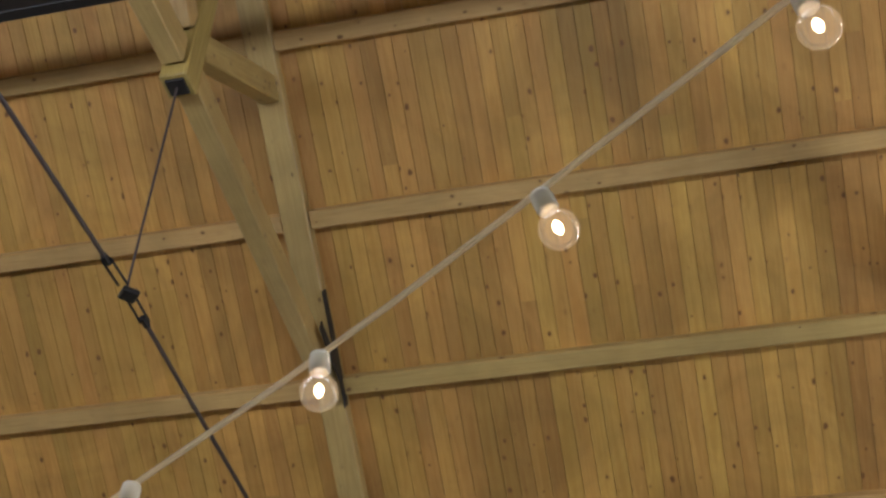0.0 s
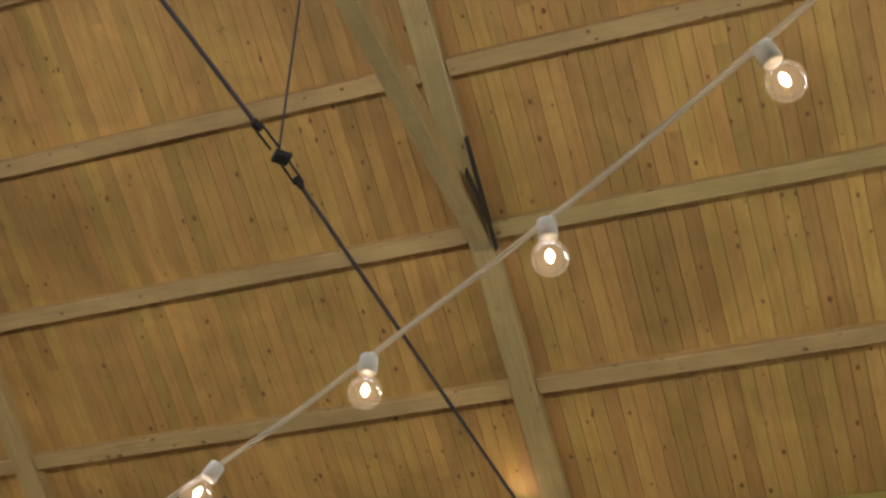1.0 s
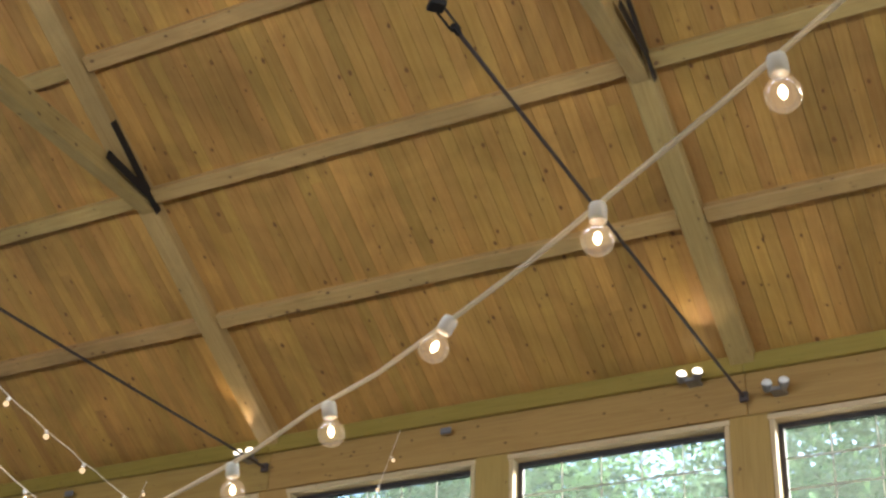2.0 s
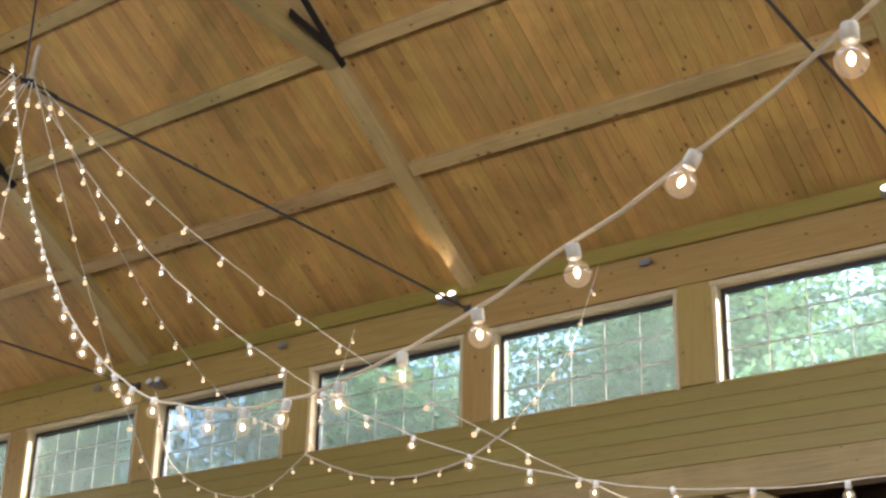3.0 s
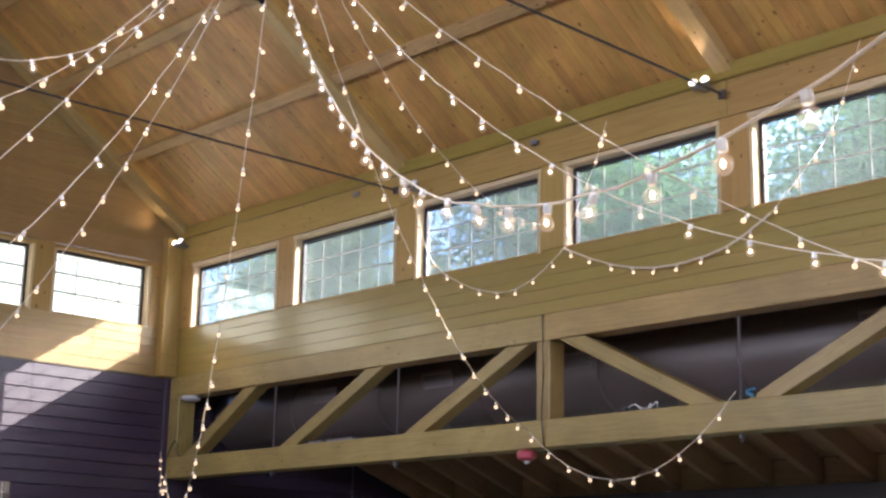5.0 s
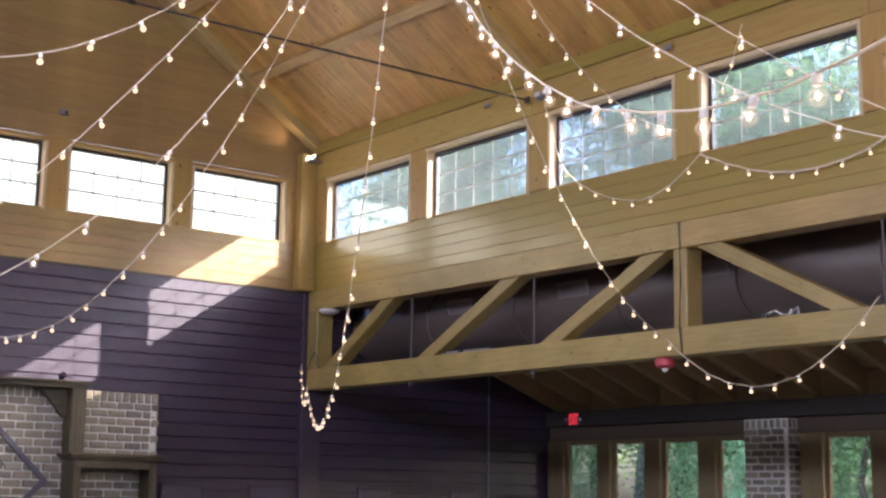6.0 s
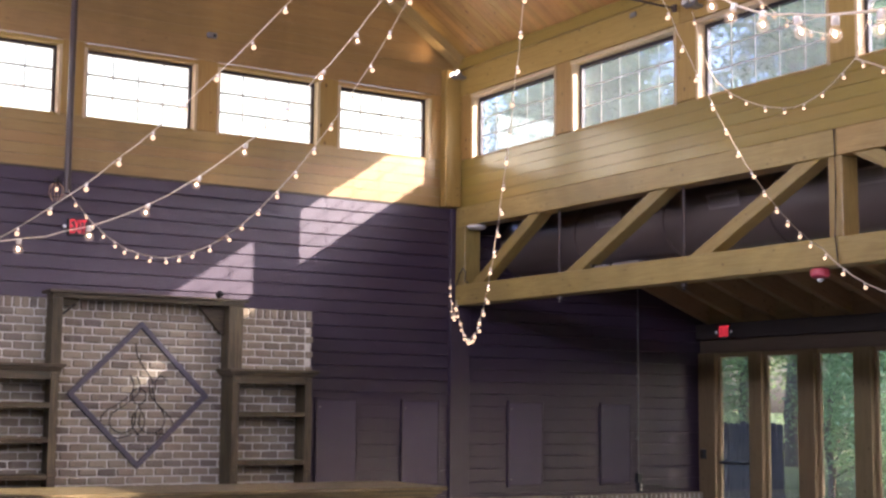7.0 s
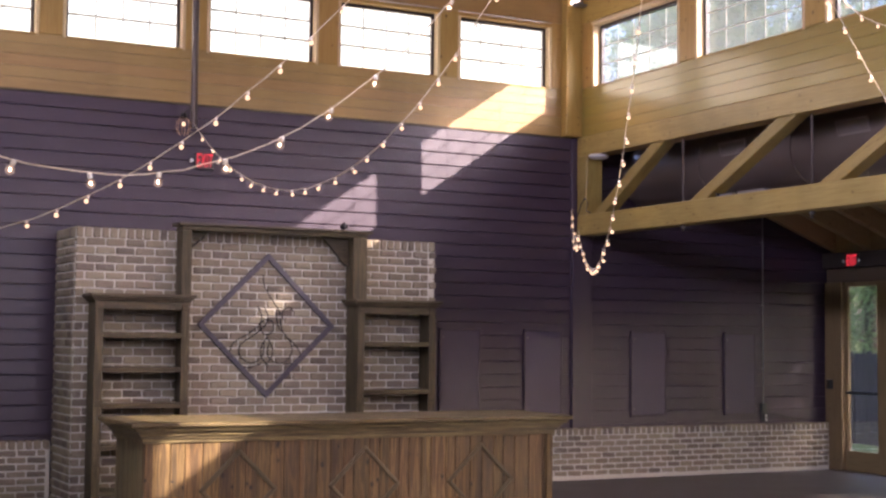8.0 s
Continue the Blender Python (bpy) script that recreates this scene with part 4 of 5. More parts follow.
# ---- dark wall panels, conduit and outlets on the north wall ----
for x0, x1 in ((-1.836, -1.299), (-0.729, -0.203), (0.772, 1.301), (2.19, 2.696)):
    ob = thing("wall_panel", "dark purplish painted flat panel in a thin frame on siding", "panel", ((x0 + x1) / 2, 0, 1.235), "wall panels")
    w, h = x1 - x0, 1.035
    part("board", box_bm(w - 0.05, 0.02, h - 0.05, 0.003), DARK_PANEL, ob, "", pose(0, -0.018, 0))
    for s in (1, -1):
        part("frame_side", box_bm(0.028, 0.024, h, 0.004), DARK_SIDING, ob, "", pose(s * (w / 2 - 0.014), -0.019, 0))
        part("frame_rail", box_bm(w - 0.058, 0.024, 0.028, 0.004), DARK_SIDING, ob, "", pose(0, -0.019, s * (h / 2 - 0.014)))
    for s in (1, -1):
        tube("screw", [(ob.location.x - w / 2 + 0.05, -0.026, 1.235 + s * 0.42), (ob.location.x - w / 2 + 0.05, -0.031, 1.235 + s * 0.42)], 0.008, GREY_STEEL, ob, "steel screw", 8)
con = thing("conduit", "grey conduit pipe running down the dark siding to outlets", "conduit", (2.81, -0.03, 0.66))
tube("pipe", [(2.81, -0.028, 0.82), (2.81, -0.028, 3.35)], 0.008, GREY_STEEL, con)
for cz in (1.3, 2.1, 2.9):
    part("clip", box_bm(0.06, 0.012, 0.018, 0.002), GREY_STEEL, con, "", pose(0, 0.012, cz - 0.66))
part("outlet_box", box_bm(0.075, 0.05, 0.12, 0.004), BLACK_PLASTIC, con, "black outlet box", pose(0, -0.002, 0.14))
part("outlet_box", box_bm(0.075, 0.05, 0.11, 0.004), BLACK_PLASTIC, con, "black outlet box", pose(0.02, -0.002, 0.02))
for s in (1, -1):
    part("socket_plate", box_bm(0.028, 0.006, 0.03, 0.002), WHITE_PLASTIC, con, "pale socket", pose(0.02, -0.03, 0.02 + s * 0.025))
tube("cable", [(2.86, -0.05, 0.69), (2.98, -0.05, 0.72), (3.12, -0.05, 0.70), (3.22, -0.05, 0.662), (3.45, -0.05, 0.665)], 0.008, BLACK_PLASTIC, con, "black cable", 6)
sw = thing("wall_switch", "black switch box beside the glazed door", "switch", (3.8, -0.16, 1.1))
part("box", box_bm(0.05, 0.075, 0.12, 0.004), BLACK_PLASTIC, sw, "", pose(0, 0, 0))
part("plate", box_bm(0.004, 0.06, 0.10, 0.002), BLACK_IRON, sw, "", pose(-0.028, 0, 0))


# ---- exit signs ----
def letter_mesh(text, size, mat):
    c = bpy.data.curves.new("letters", "FONT")
    c.body, c.size, c.extrude, c.align_x, c.align_y = text, size, 0.003, "CENTER", "CENTER"
    tmp = new("letters_source", c)
    me = bpy.data.meshes.new_from_object(tmp.evaluated_get(bpy.context.evaluated_depsgraph_get()))
    bpy.data.objects.remove(tmp)
    lw = max(v.co.x for v in me.vertices) - min(v.co.x for v in me.vertices)
    lh = max(v.co.y for v in me.vertices) - min(v.co.y for v in me.vertices)
    for v in me.vertices:
        v.co.x *= 0.25 / lw
        v.co.y *= size / lh
    me.materials.clear()
    me.materials.append(mat)
    return me


def exit_sign(m, label, size=0.68):
    ob = thing("exit_sign", label, "exit sign", group="exit signs")
    ob.matrix_basis = m @ Matrix.Scale(size, 4)
    part("housing", box_bm(0.31, 0.045, 0.26, 0.008), BLACK_PLASTIC, ob, "", pose(0, 0, 0))
    part("face", box_bm(0.285, 0.006, 0.235, 0.002), BLACK_PLASTIC, ob, "black face", pose(0, -0.024, 0))
    part("letters", letter_mesh("EXIT", 0.205, EXIT_RED), None, ob, "glowing red letters", pose(0, -0.029, 0, 90, 0, 0))
    for s in (1, -1):
        lamp = part("emergency_lamp", lathe_bm([(0.012, -0.03), (0.035, 0.0), (0.038, 0.018), (0.030, 0.022)], 14), BLACK_PLASTIC, ob, "small emergency lamp", pose(s * 0.21, -0.02, 0.0, 90, 0, 0))
        part("lens", lathe_bm([(0.030, 0.0), (0.026, 0.006), (0.012, 0.010)], 14), WHITE_PLASTIC, lamp, "clear lens", pose(0, 0, 0.022))
        part("arm", box_bm(0.06, 0.02, 0.02, 0.003), BLACK_PLASTIC, ob, "", pose(s * 0.165, 0, 0))
    return ob


exit_sign(pose(-4.615, -0.03, 3.445), "lit red exit sign on dark siding high above the bar")
exit_sign(pose(AISLE - 0.135, -0.63, 2.68, 0, 0, -90), "lit red exit sign on the dark header over the glazed door", 0.66)

# ---- small fixtures on the girder ----
det = thing("smoke_detector", "white round smoke detector under the girder's top chord", "smoke detector", (0.03, -0.42, 3.80))
smooth(part("base", lathe_bm([(0.10, 0.0), (0.115, -0.012), (0.115, -0.03), (0.085, -0.05), (0.03, -0.056)], 24), WHITE_PLASTIC, det))
bell = thing("fire_alarm", "red fire alarm hanging under the girder's bottom chord", "alarm", (0.06, -5.70, 2.87))
smooth(part("cup", lathe_bm([(0.05, 0.0), (0.078, -0.008), (0.087, -0.03), (0.083, -0.07), (0.055, -0.09), (0.02, -0.094)], 24), RED_PLASTIC, bell))
smooth(part("lens", lathe_bm([(0.03, 0.0), (0.028, -0.018), (0.012, -0.03)], 16), WHITE_PLASTIC, bell, "white strobe lens", pose(0, 0, -0.09)))
for fy, L in ((-3.1, 0.42), (-2.7, 0.2)):
    fx = thing("strip_fixture", "small grey metal fixture lying on the girder's bottom chord", "fixture", (0.09, fy, 3.11))
    part("body", box_bm(0.07, L, 0.035, 0.004), GREY_STEEL, fx, "", pose(0, 0, 0.018))
    part("cap", box_bm(0.075, 0.03, 0.045, 0.004), BLACK_IRON, fx, "", pose(0, L / 2 + 0.016, 0.0225))


# ---- back bar shelving ----
def shelf_unit(x0, x1, shelves, label):
    ob = thing("bar_shelf", label, "shelf", ((x0 + x1) / 2, -0.96, 0), "back bar shelves")
    y0, y1 = -1.12, -0.815
    for a, b in ((x0, x0 + 0.078), (x1 - 0.078, x1)):
        block("stile", (a, b, y0, y0 + 0.03, 0, 1.95), SHELF_WOOD, ob, "z", 0.004)
    for a, b in ((x0 + 0.01, x0 + 0.04), (x1 - 0.04, x1 - 0.01)):
        block("side", (a, b, y0 + 0.03, y1, 0, 1.95), SHELF_WOOD, ob, "z", 0.003)
    block("head_rail", (x0 + 0.078, x1 - 0.078, y0 + 0.003, y0 + 0.03, 1.87, 1.95), SHELF_WOOD, ob)
    for z in shelves:
        block("shelf_board", (x0 + 0.042, x1 - 0.042, y0 + 0.01, y1, z - 0.035, z), SHELF_WOOD, ob)
        block("shelf_lip", (x0 + 0.079, x1 - 0.079, y0 + 0.002, y0 + 0.022, z - 0.05, z - 0.004), SHELF_WOOD, ob)
    # stepped cornice
    for out, z0, z1 in ((0.018, 1.95, 1.968), (0.034, 1.968, 1.985), (0.052, 1.985, 2.018)):
        block("cornice", (x0 - out, x1 + out, y0 - out, y1, z0 + 0.001, z1), SHELF_WOOD, ob)
    for x in (x0 + 0.047, x1 - 0.047):
        for z in (1.90, 1.0):
            part("block", box_bm(0.06, 0.012, 0.06, 0.004), SHELF_WOOD, ob, "", pose(x - ob.location.x, y0 - 0.006 - ob.location.y, z))
    return ob


shelf_unit(-5.975, -5.078, (1.658, 1.336, 1.0, 0.62, 0.2), "dark stained open shelf unit with a stepped cornice against brick")
shelf_unit(-3.330, -2.445, (1.595, 1.111, 0.66, 0.2), "dark stained open shelf unit with a stepped cornice against brick")
arch = thing("bar_canopy", "dark stained timber frame over the back bar with corner brackets", "canopy", (-4.14, -0.95, 2.03))
for a, b in ((-5.136, -5.036), (-3.345, -3.19)):
    block("post", (a, b, -1.02, -0.84, 2.019, 2.645), SHELF_WOOD, arch, "z")
block("top_beam", (-5.14, -3.185, -1.03, -0.84, 2.645, 2.685), SHELF_WOOD, arch)
block("top_board", (-5.18, -3.155, -1.07, -0.81, 2.686, 2.715), SHELF_WOOD, arch)
part("bracket", extrude_bm([(0, 0), (-0.29, 0), (-0.24, -0.05), (-0.045, -0.27), (0, -0.29)], 0.05), SHELF_WOOD, arch, "", pose(-3.347 + 4.14, 0.06, 0.614))
part("bracket", extrude_bm([(0, 0), (0.19, 0), (0.15, -0.05), (0.03, -0.075), (0, -0.075)], 0.04), SHELF_WOOD, arch, "", pose(-5.034 + 4.14, 0.06, 0.614))
tube("brace", [(-5.03, -0.88, 2.47), (-4.87, -0.88, 2.60)], 0.009, BLACK_IRON, arch, "thin black iron brace", 6)
spot = thing("spot_light", "small black spotlight standing on the back bar canopy", "lamp", (-3.43, -0.95, 2.715))
part("foot", box_bm(0.05, 0.05, 0.012, 0.002), BLACK_IRON, spot, "", pose(0, 0, 0.006))
smooth(part("head", lathe_bm([(0.022, -0.03), (0.030, -0.02), (0.034, 0.03), (0.028, 0.034)], 14), BLACK_IRON, spot, "", pose(0, 0, 0.045, 65, 0, 20)))

# ---- diamond wall art ----
art = thing("wall_art", "slate painted wooden diamond frame with iron wire scrolls on brick", "wall art", (-4.19, -0.83, 1.745))
hx, hz = 0.69, 0.685
corners = [(0, hz), (hx, 0), (0, -hz), (-hx, 0)]
for k, ((ax, az), (bx, bz)) in enumerate(zip(corners, corners[1:] + corners[:1])):
    lift = Vector((0, -0.003 * (k % 2), 0))
    d = Vector((bx - ax, 0, bz - az)).normalized()
    beam("frame_bar", Vector((ax, 0, az)) + art.location + lift - d * 0.02, Vector((bx, 0, bz)) + art.location + lift + d * 0.02, 0.032, 0.052, SLATE_PAINT, art, up=d.cross(Vector((0, 1, 0))), bevel=0.004)


def bezier_path(pts, n=14):
    """A smooth line through (x, z) points."""
    out = []
    P = [pts[0]] + list(pts) + [pts[-1]]
    for i in range(1, len(P) - 2):
        for k in range(n):
            t = k / n
            q = [0, 0]
            for j in range(2):
                p0, p1, p2, p3 = P[i - 1][j], P[i][j], P[i + 1][j], P[i + 2][j]
                q[j] = 0.5 * (2 * p1 + (p2 - p0) * t + (2 * p0 - 5 * p1 + 4 * p2 - p3) * t * t + (3 * p1 - p0 - 3 * p2 + p3) * t ** 3)
            out.append(tuple(q))
    out.append(tuple(pts[-1]))
    return out


flames = [
    [(-0.05, 0.50), (-0.03, 0.38), (0.06, 0.24), (0.13, 0.14), (0.14, 0.04), (0.18, -0.08), (0.29, -0.18), (0.36, -0.28), (0.30, -0.37), (0.18, -0.385)],
    [(-0.10, 0.19), (-0.06, 0.10), (-0.08, 0.01), (-0.19, -0.08), (-0.34, -0.17), (-0.385, -0.28), (-0.33, -0.37), (-0.20, -0.42), (-0.06, -0.38)],
    [(-0.03, 0.18), (0.01, 0.09), (-0.02, 0.0), (-0.14, -0.10), (-0.27, -0.19), (-0.285, -0.29), (-0.21, -0.36), (-0.11, -0.36), (-0.04, -0.29), (-0.03, -0.18)],
    [(0.10, 0.10), (0.12, -0.01), (0.22, -0.12), (0.27, -0.22), (0.25, -0.31), (0.17, -0.37), (0.07, -0.36), (0.01, -0.29), (0.02, -0.18)],
    [(0.0, -0.12), (-0.06, -0.22), (-0.05, -0.32), (0.02, -0.40)],
    [(0.0, -0.12), (0.06, -0.22), (0.05, -0.32), (-0.02, -0.40)],
    [(-0.075, 0.02), (-0.02, 0.06), (0.05, 0.04), (0.07, -0.03), (0.02, -0.09), (-0.05, -0.07), (-0.075, 0.02)],
    [(0.28, 0.14), (0.22, 0.19), (0.16, 0.13), (0.17, 0.06)],
]
for fl in flames:
    smooth(part("wire", tube_bm([(x, 0.0, z) for x, z in bezier_path(fl, 7)], 0.0058, 6), BLACK_IRON, art, "dark iron wire"))

# ---- bar counter ----
bar = thing("bar_counter", "rustic pine bar with diamond mouldings and a stepped crown top", "bar counter", (-4.6, -3.6, 0))
BX0, BX1, BY0, BY1, BZ = -6.33, -2.88, -4.08, -3.30, 0.845
block("body", (BX0 + 0.03, BX1 - 0.03, BY0 + 0.03, BY1, 0.0, BZ), SHELF_WOOD, bar, "z", 0.004)
xx = BX0 + 0.06
k = 0
pr = random.Random(5)
while xx < BX1 - 0.07:
    w = min(pr.choice((0.085, 0.11, 0.135)), BX1 - 0.06 - xx)
    if w < 0.03:
        break
    block("plank", (xx + 0.0015, xx + w - 0.0015, BY0 + pr.uniform(0.0, 0.004), BY0 + 0.029, 0.10, BZ), BAR_WOOD, bar, "z", 0.003)
    xx += w
    k += 1
for a, b in ((BX0, BX0 + 0.06), (BX1 - 0.06, BX1)):
    block("corner_trim", (a, b, BY0 - 0.018, BY0 + 0.03, 0.0, BZ), BAR_WOOD, bar, "z", 0.006)
yy = BY0 + 0.032
while yy < BY1 - 0.02:
    w = min(0.13, BY1 - yy)
    for a, b in ((BX0, BX0 + 0.028), (BX1 - 0.028, BX1)):
        block("side_plank", (a, b, yy + 0.001, yy + w - 0.001, 0.0, BZ), BAR_TRIM, bar, "z", 0.003)
    yy += w
block("kick_board", (BX0 + 0.06, BX1 - 0.06, BY0 - 0.012, BY0 + 0.02, 0.0, 0.10), BAR_TRIM, bar)
for x in (-5.615, -4.59, -3.565):
    zc = 0.49
    r = 0.285
    for k, ((ax, az), (bx, bz)) in enumerate((((0, r), (r, 0)), ((r, 0), (0, -r)), ((0, -r), (-r, 0)), ((-r, 0), (0, r)))):
        d = Vector((bx - ax, 0, bz - az)).normalized()
        o = Vector((x, BY0 - 0.011 - 0.003 * (k % 2), zc))
        beam("moulding", o + Vector((ax, 0, az)) - d * 0.012, o + Vector((bx, 0, bz)) + d * 0.012, 0.026, 0.032, SHELF_WOOD, bar, up=d.cross(Vector((0, 1, 0))), bevel=0.008)
for x in (-5.11, -4.08):
    block("batten", (x - 0.02, x + 0.02, BY0 - 0.008, BY0 + 0.0, 0.10, BZ), BAR_WOOD, bar, "z", 0.004)
steps = [(0.016, BZ, BZ + 0.030), (0.032, BZ + 0.030, BZ + 0.054), (0.052, BZ + 0.054, BZ + 0.074), (0.066, BZ + 0.074, BZ + 0.092), (0.092, BZ + 0.092, BZ + 0.112), (0.108, BZ + 0.112, BZ + 0.122)]
for out, z0, z1 in steps:
    block("crown", (BX0 - out, BX1 + out, BY0 - out, BY1 + 0.02, z0 + 0.0006, z1), BAR_TRIM, bar, "x", 0.004)
yy = BY0 - 0.13
while yy < BY1 + 0.04:
    w = min(0.205, BY1 + 0.06 - yy)
    block("counter_board", (BX0 - 0.13, BX1 + 0.13, yy + 0.001, yy + w - 0.001, BZ + 0.1226, BZ + 0.155), BAR_TRIM, bar, "x", 0.005)
    yy += w


# ---- uplights on the trusses ----
def uplight(x, y, z, aim, lit=True, power=0.8):
    ob = thing("twin_uplight", "twin-headed uplight fixed to the wall plate" + (", lit" if lit else ", unlit"), "lamp", (x, y, z), "truss uplights")
    part("bracket", box_bm(0.15, 0.10, 0.03, 0.006), GREY_STEEL, ob, "", pose(0.085, 0, -0.03))
    for s in (1, -1):
        d = (Vector(aim) - Vector((x, y, z))).normalized()
        q = d.to_track_quat("Z", "Y").to_matrix().to_4x4()
        m = Matrix.Translation((0, s * 0.058, 0.0)) @ q
        head = smooth(part("head", lathe_bm([(0.014, -0.06), (0.028, -0.042), (0.037, 0.0), (0.039, 0.010), (0.035, 0.012)], 18), GREY_STEEL, ob, "", m))
        smooth(part("lens", lathe_bm([(0.035, 0.0), (0.036, 0.004), (0.026, 0.017), (0.007, 0.022)], 18), LAMP_FACE if lit else WHITE_PLASTIC, head, "glowing lens" if lit else "clear lens", pose(0, 0, 0.0125)))
    if lit:
        spot_lamp("uplight_beam", Vector((x, y, z)) + (Vector(aim) - Vector((x, y, z))).normalized() * 0.08, aim, power, 70, (1.0, 0.76, 0.45))
    return ob


uplight(-0.15, -7.79, 5.685, (-0.9, -8.0, 6.4))
uplight(-0.15, -11.555, 5.705, (-0.9, -11.95, 6.4))
uplight(-0.14, -0.20, 5.63, (-0.9, -0.1, 6.2), power=0.9)
uplight(-0.15, -12.15, 5.535, (-1.6, -12.6, 6.6), False)
uplight(-0.15, -4.32, 5.52, (-1.6, -4.6, 6.6), False)
for py in (-3.4, -9.6, -5.9, -13.3):
    cl = thing("cable_clip", "small grey cable clip on the wall plate", "clip", (-0.075, py, 5.62))
    part("body", box_bm(0.02, 0.09, 0.05, 0.005), GREY_STEEL, cl)

# ---- conduit drop and ridge track ----
drop = thing("drop_pipe", "dark pipe dropping from the roof in front of the bar wall", "pipe", (-4.87, -0.47, 3.75))
tube("pipe", [(-4.87, -0.45, 3.74), (-4.87, -0.45, roof(-4.87) + 0.1)], 0.034, ROD_STEEL, drop, "", 14)
tube("collar", [(-4.87, -0.45, 3.72), (-4.87, -0.45, 3.80)], 0.042, ROD_STEEL, drop, "", 14)
smooth(part("hook", tube_bm([(0.0, 0.02, 0.12), (-0.05, 0, 0.14), (-0.08, 0, 0.10), (-0.05, 0, 0.02), (0.0, 0.02, 0.0)], 0.006, 6), BLACK_IRON, drop, "small black hook"))
track = thing("ridge_track", "black cable tray running along below the ridge", "cable tray", (-4.62, -11.0, 7.75))
part("tray", box_bm(0.07, 15.0, 0.13, 0.006), BLACK_IRON, track, "", pose(-0.08, 1.0, 0.0))
for ky in range(5):
    tube("hanger", [(-4.70, -4.5 - 3.1 * ky, 7.80), (-4.70, -4.5 - 3.1 * ky, roof(RIDGE) - 0.02)], 0.008, BLACK_IRON, track, "", 6)

# ---- string lights ----
SOCKET = mesh_of("socket", lathe_bm([(0.004, 0.004), (0.0090, 0.002), (0.0098, -0.003), (0.0098, -0.015), (0.0092, -0.0175), (0.0088, -0.018)], 12), SOCKET_WHITE)
GLOBE_R = 0.0178


def globe_mesh(r, neck, rings=10, sides=16):
    prof = [(0.0075, 0.0), (0.0085, -neck * 0.5)]
    for k in range(rings + 1):
        a = radians(28) + (math.pi - radians(28)) * k / rings
        prof.append((max(0.0005, r * math.sin(a)), -neck - r + r * math.cos(a)))
    return mesh_of("bulb", lathe_bm(prof, sides), None)


GLOBE = globe_mesh(GLOBE_R, 0.004)
GLOBE.materials.append(BULB_GLASS)
FIL = mesh_of("filament", lathe_bm([(0.0010, -0.012), (0.0034, -0.015), (0.0046, -0.0195), (0.0034, -0.0240), (0.0010, -0.027)], 10), FILAMENT)
SMALL_SOCKET = mesh_of("socket", lathe_bm([(0.003, 0.003), (0.009, 0.0), (0.0095, -0.02), (0.008, -0.024)], 10), SOCKET_WHITE)
SMALL_BULB = mesh_of("bulb", lathe_bm([(0.006, 0.0)] + [(max(0.0008, 0.0155 * math.sin(radians(25 + 155 * k / 8))), -0.017 + 0.0155 * math.cos(radians(25 + 155 * k / 8))) for k in range(9)], 12), BULB_LIT)
for me in (SOCKET, GLOBE, FIL, SMALL_SOCKET, SMALL_BULB):
    for pol in me.polygons:
        pol.use_smooth = True


def hang(A, E, sag, n=60):
    A, E = Vector(A), Vector(E)
    return [A.lerp(E, i / n) - Vector((0, 0, sag * 4 * (i / n) * (1 - i / n) - 0.03)) for i in range(n + 1)]


def string_lights(label, path, spacing, clear=False, first=0.12, seed=0, lean=14, thick=0.0032, tilts=None):
    ob = thing("string_lights", label, "string lights", tuple(path[0]), "string lights")
    r = random.Random(seed)
    o = Vector(path[0])
    wob = [p + Vector((r.uniform(-1, 1), r.uniform(-1, 1), r.uniform(-1, 1))) * 0.004 for p in path]
    smooth(part("cord", tube_bm([p - o for p in wob], thick, 6), CORD_WHITE, ob, "white twin cord"))
    due, gone, nth = first, 0.0, 0
    for a, b in zip(path, path[1:]):
        seg = (b - a).length
        while due <= gone + seg:
            p = a.lerp(b, min(1.0, max(0.0, (due + spacing * r.uniform(-0.03, 0.03) - gone) / seg)))
            m = Matrix.Translation(p - o - Vector((0, 0, thick))) @ pose(0, 0, 0, r.gauss(0, lean), r.gauss(0, lean), r.uniform(0, 360))
            if tilts and nth in tilts:
                m = Matrix.Translation(p - o - Vector((0, 0, thick))) @ Vector((0, 0, -1)).rotation_difference(Vector(tilts[nth])).to_matrix().to_4x4()
            sk = part("socket", SOCKET if clear else SMALL_SOCKET, None, ob, "", m)
            bulb = part("bulb", GLOBE if clear else SMALL_BULB, None, sk, "clear globe bulb" if clear else "", pose(0, 0, -0.018 if clear else -0.023))
            if clear:
                part("filament", FIL, None, sk, "glowing filament", pose(0, 0, -0.018))
                bulb.visible_shadow = False
            due += spacing
            nth += 1
        gone += seg
    return ob


# the near string: lowest between camera and hub
NEAR_DIR = Vector((0.4538, 0.8911, 0)).normalized()
NEAR_0 = Vector((-7.6007, -13.7034, 0))
near = []
s = -3.3
while s <= 6.36:
    near.append(NEAR_0 + NEAR_DIR * s + Vector((0, 0, 2.3462 - 0.0905 * s + 0.0851 * s * s + 0.0145 * max(0.0, s - 0.6) ** 2)))
    s += 0.15
NEAR_RUN = (sum((b - a).length for a, b in zip(near, near[1:]) if (b - NEAR_0).dot(NEAR_DIR) < 0.001))
NEAR_FIRST = NEAR_RUN % 0.2622
MIDDLE = int(round((NEAR_RUN - NEAR_FIRST) / 0.2622))
SIDE = Vector((0.38, -0.92, 0))
TILTS = {MIDDLE + k: Vector((0, 0, -1)) + SIDE * lean for k, lean in ((-4, 0.25), (-3, 0.42), (-2, 0.08), (-1, -0.03), (0, -0.5), (1, 0.15), (2, 0.12), (3, 0.05), (4, 0.02), (5, -0.3))}
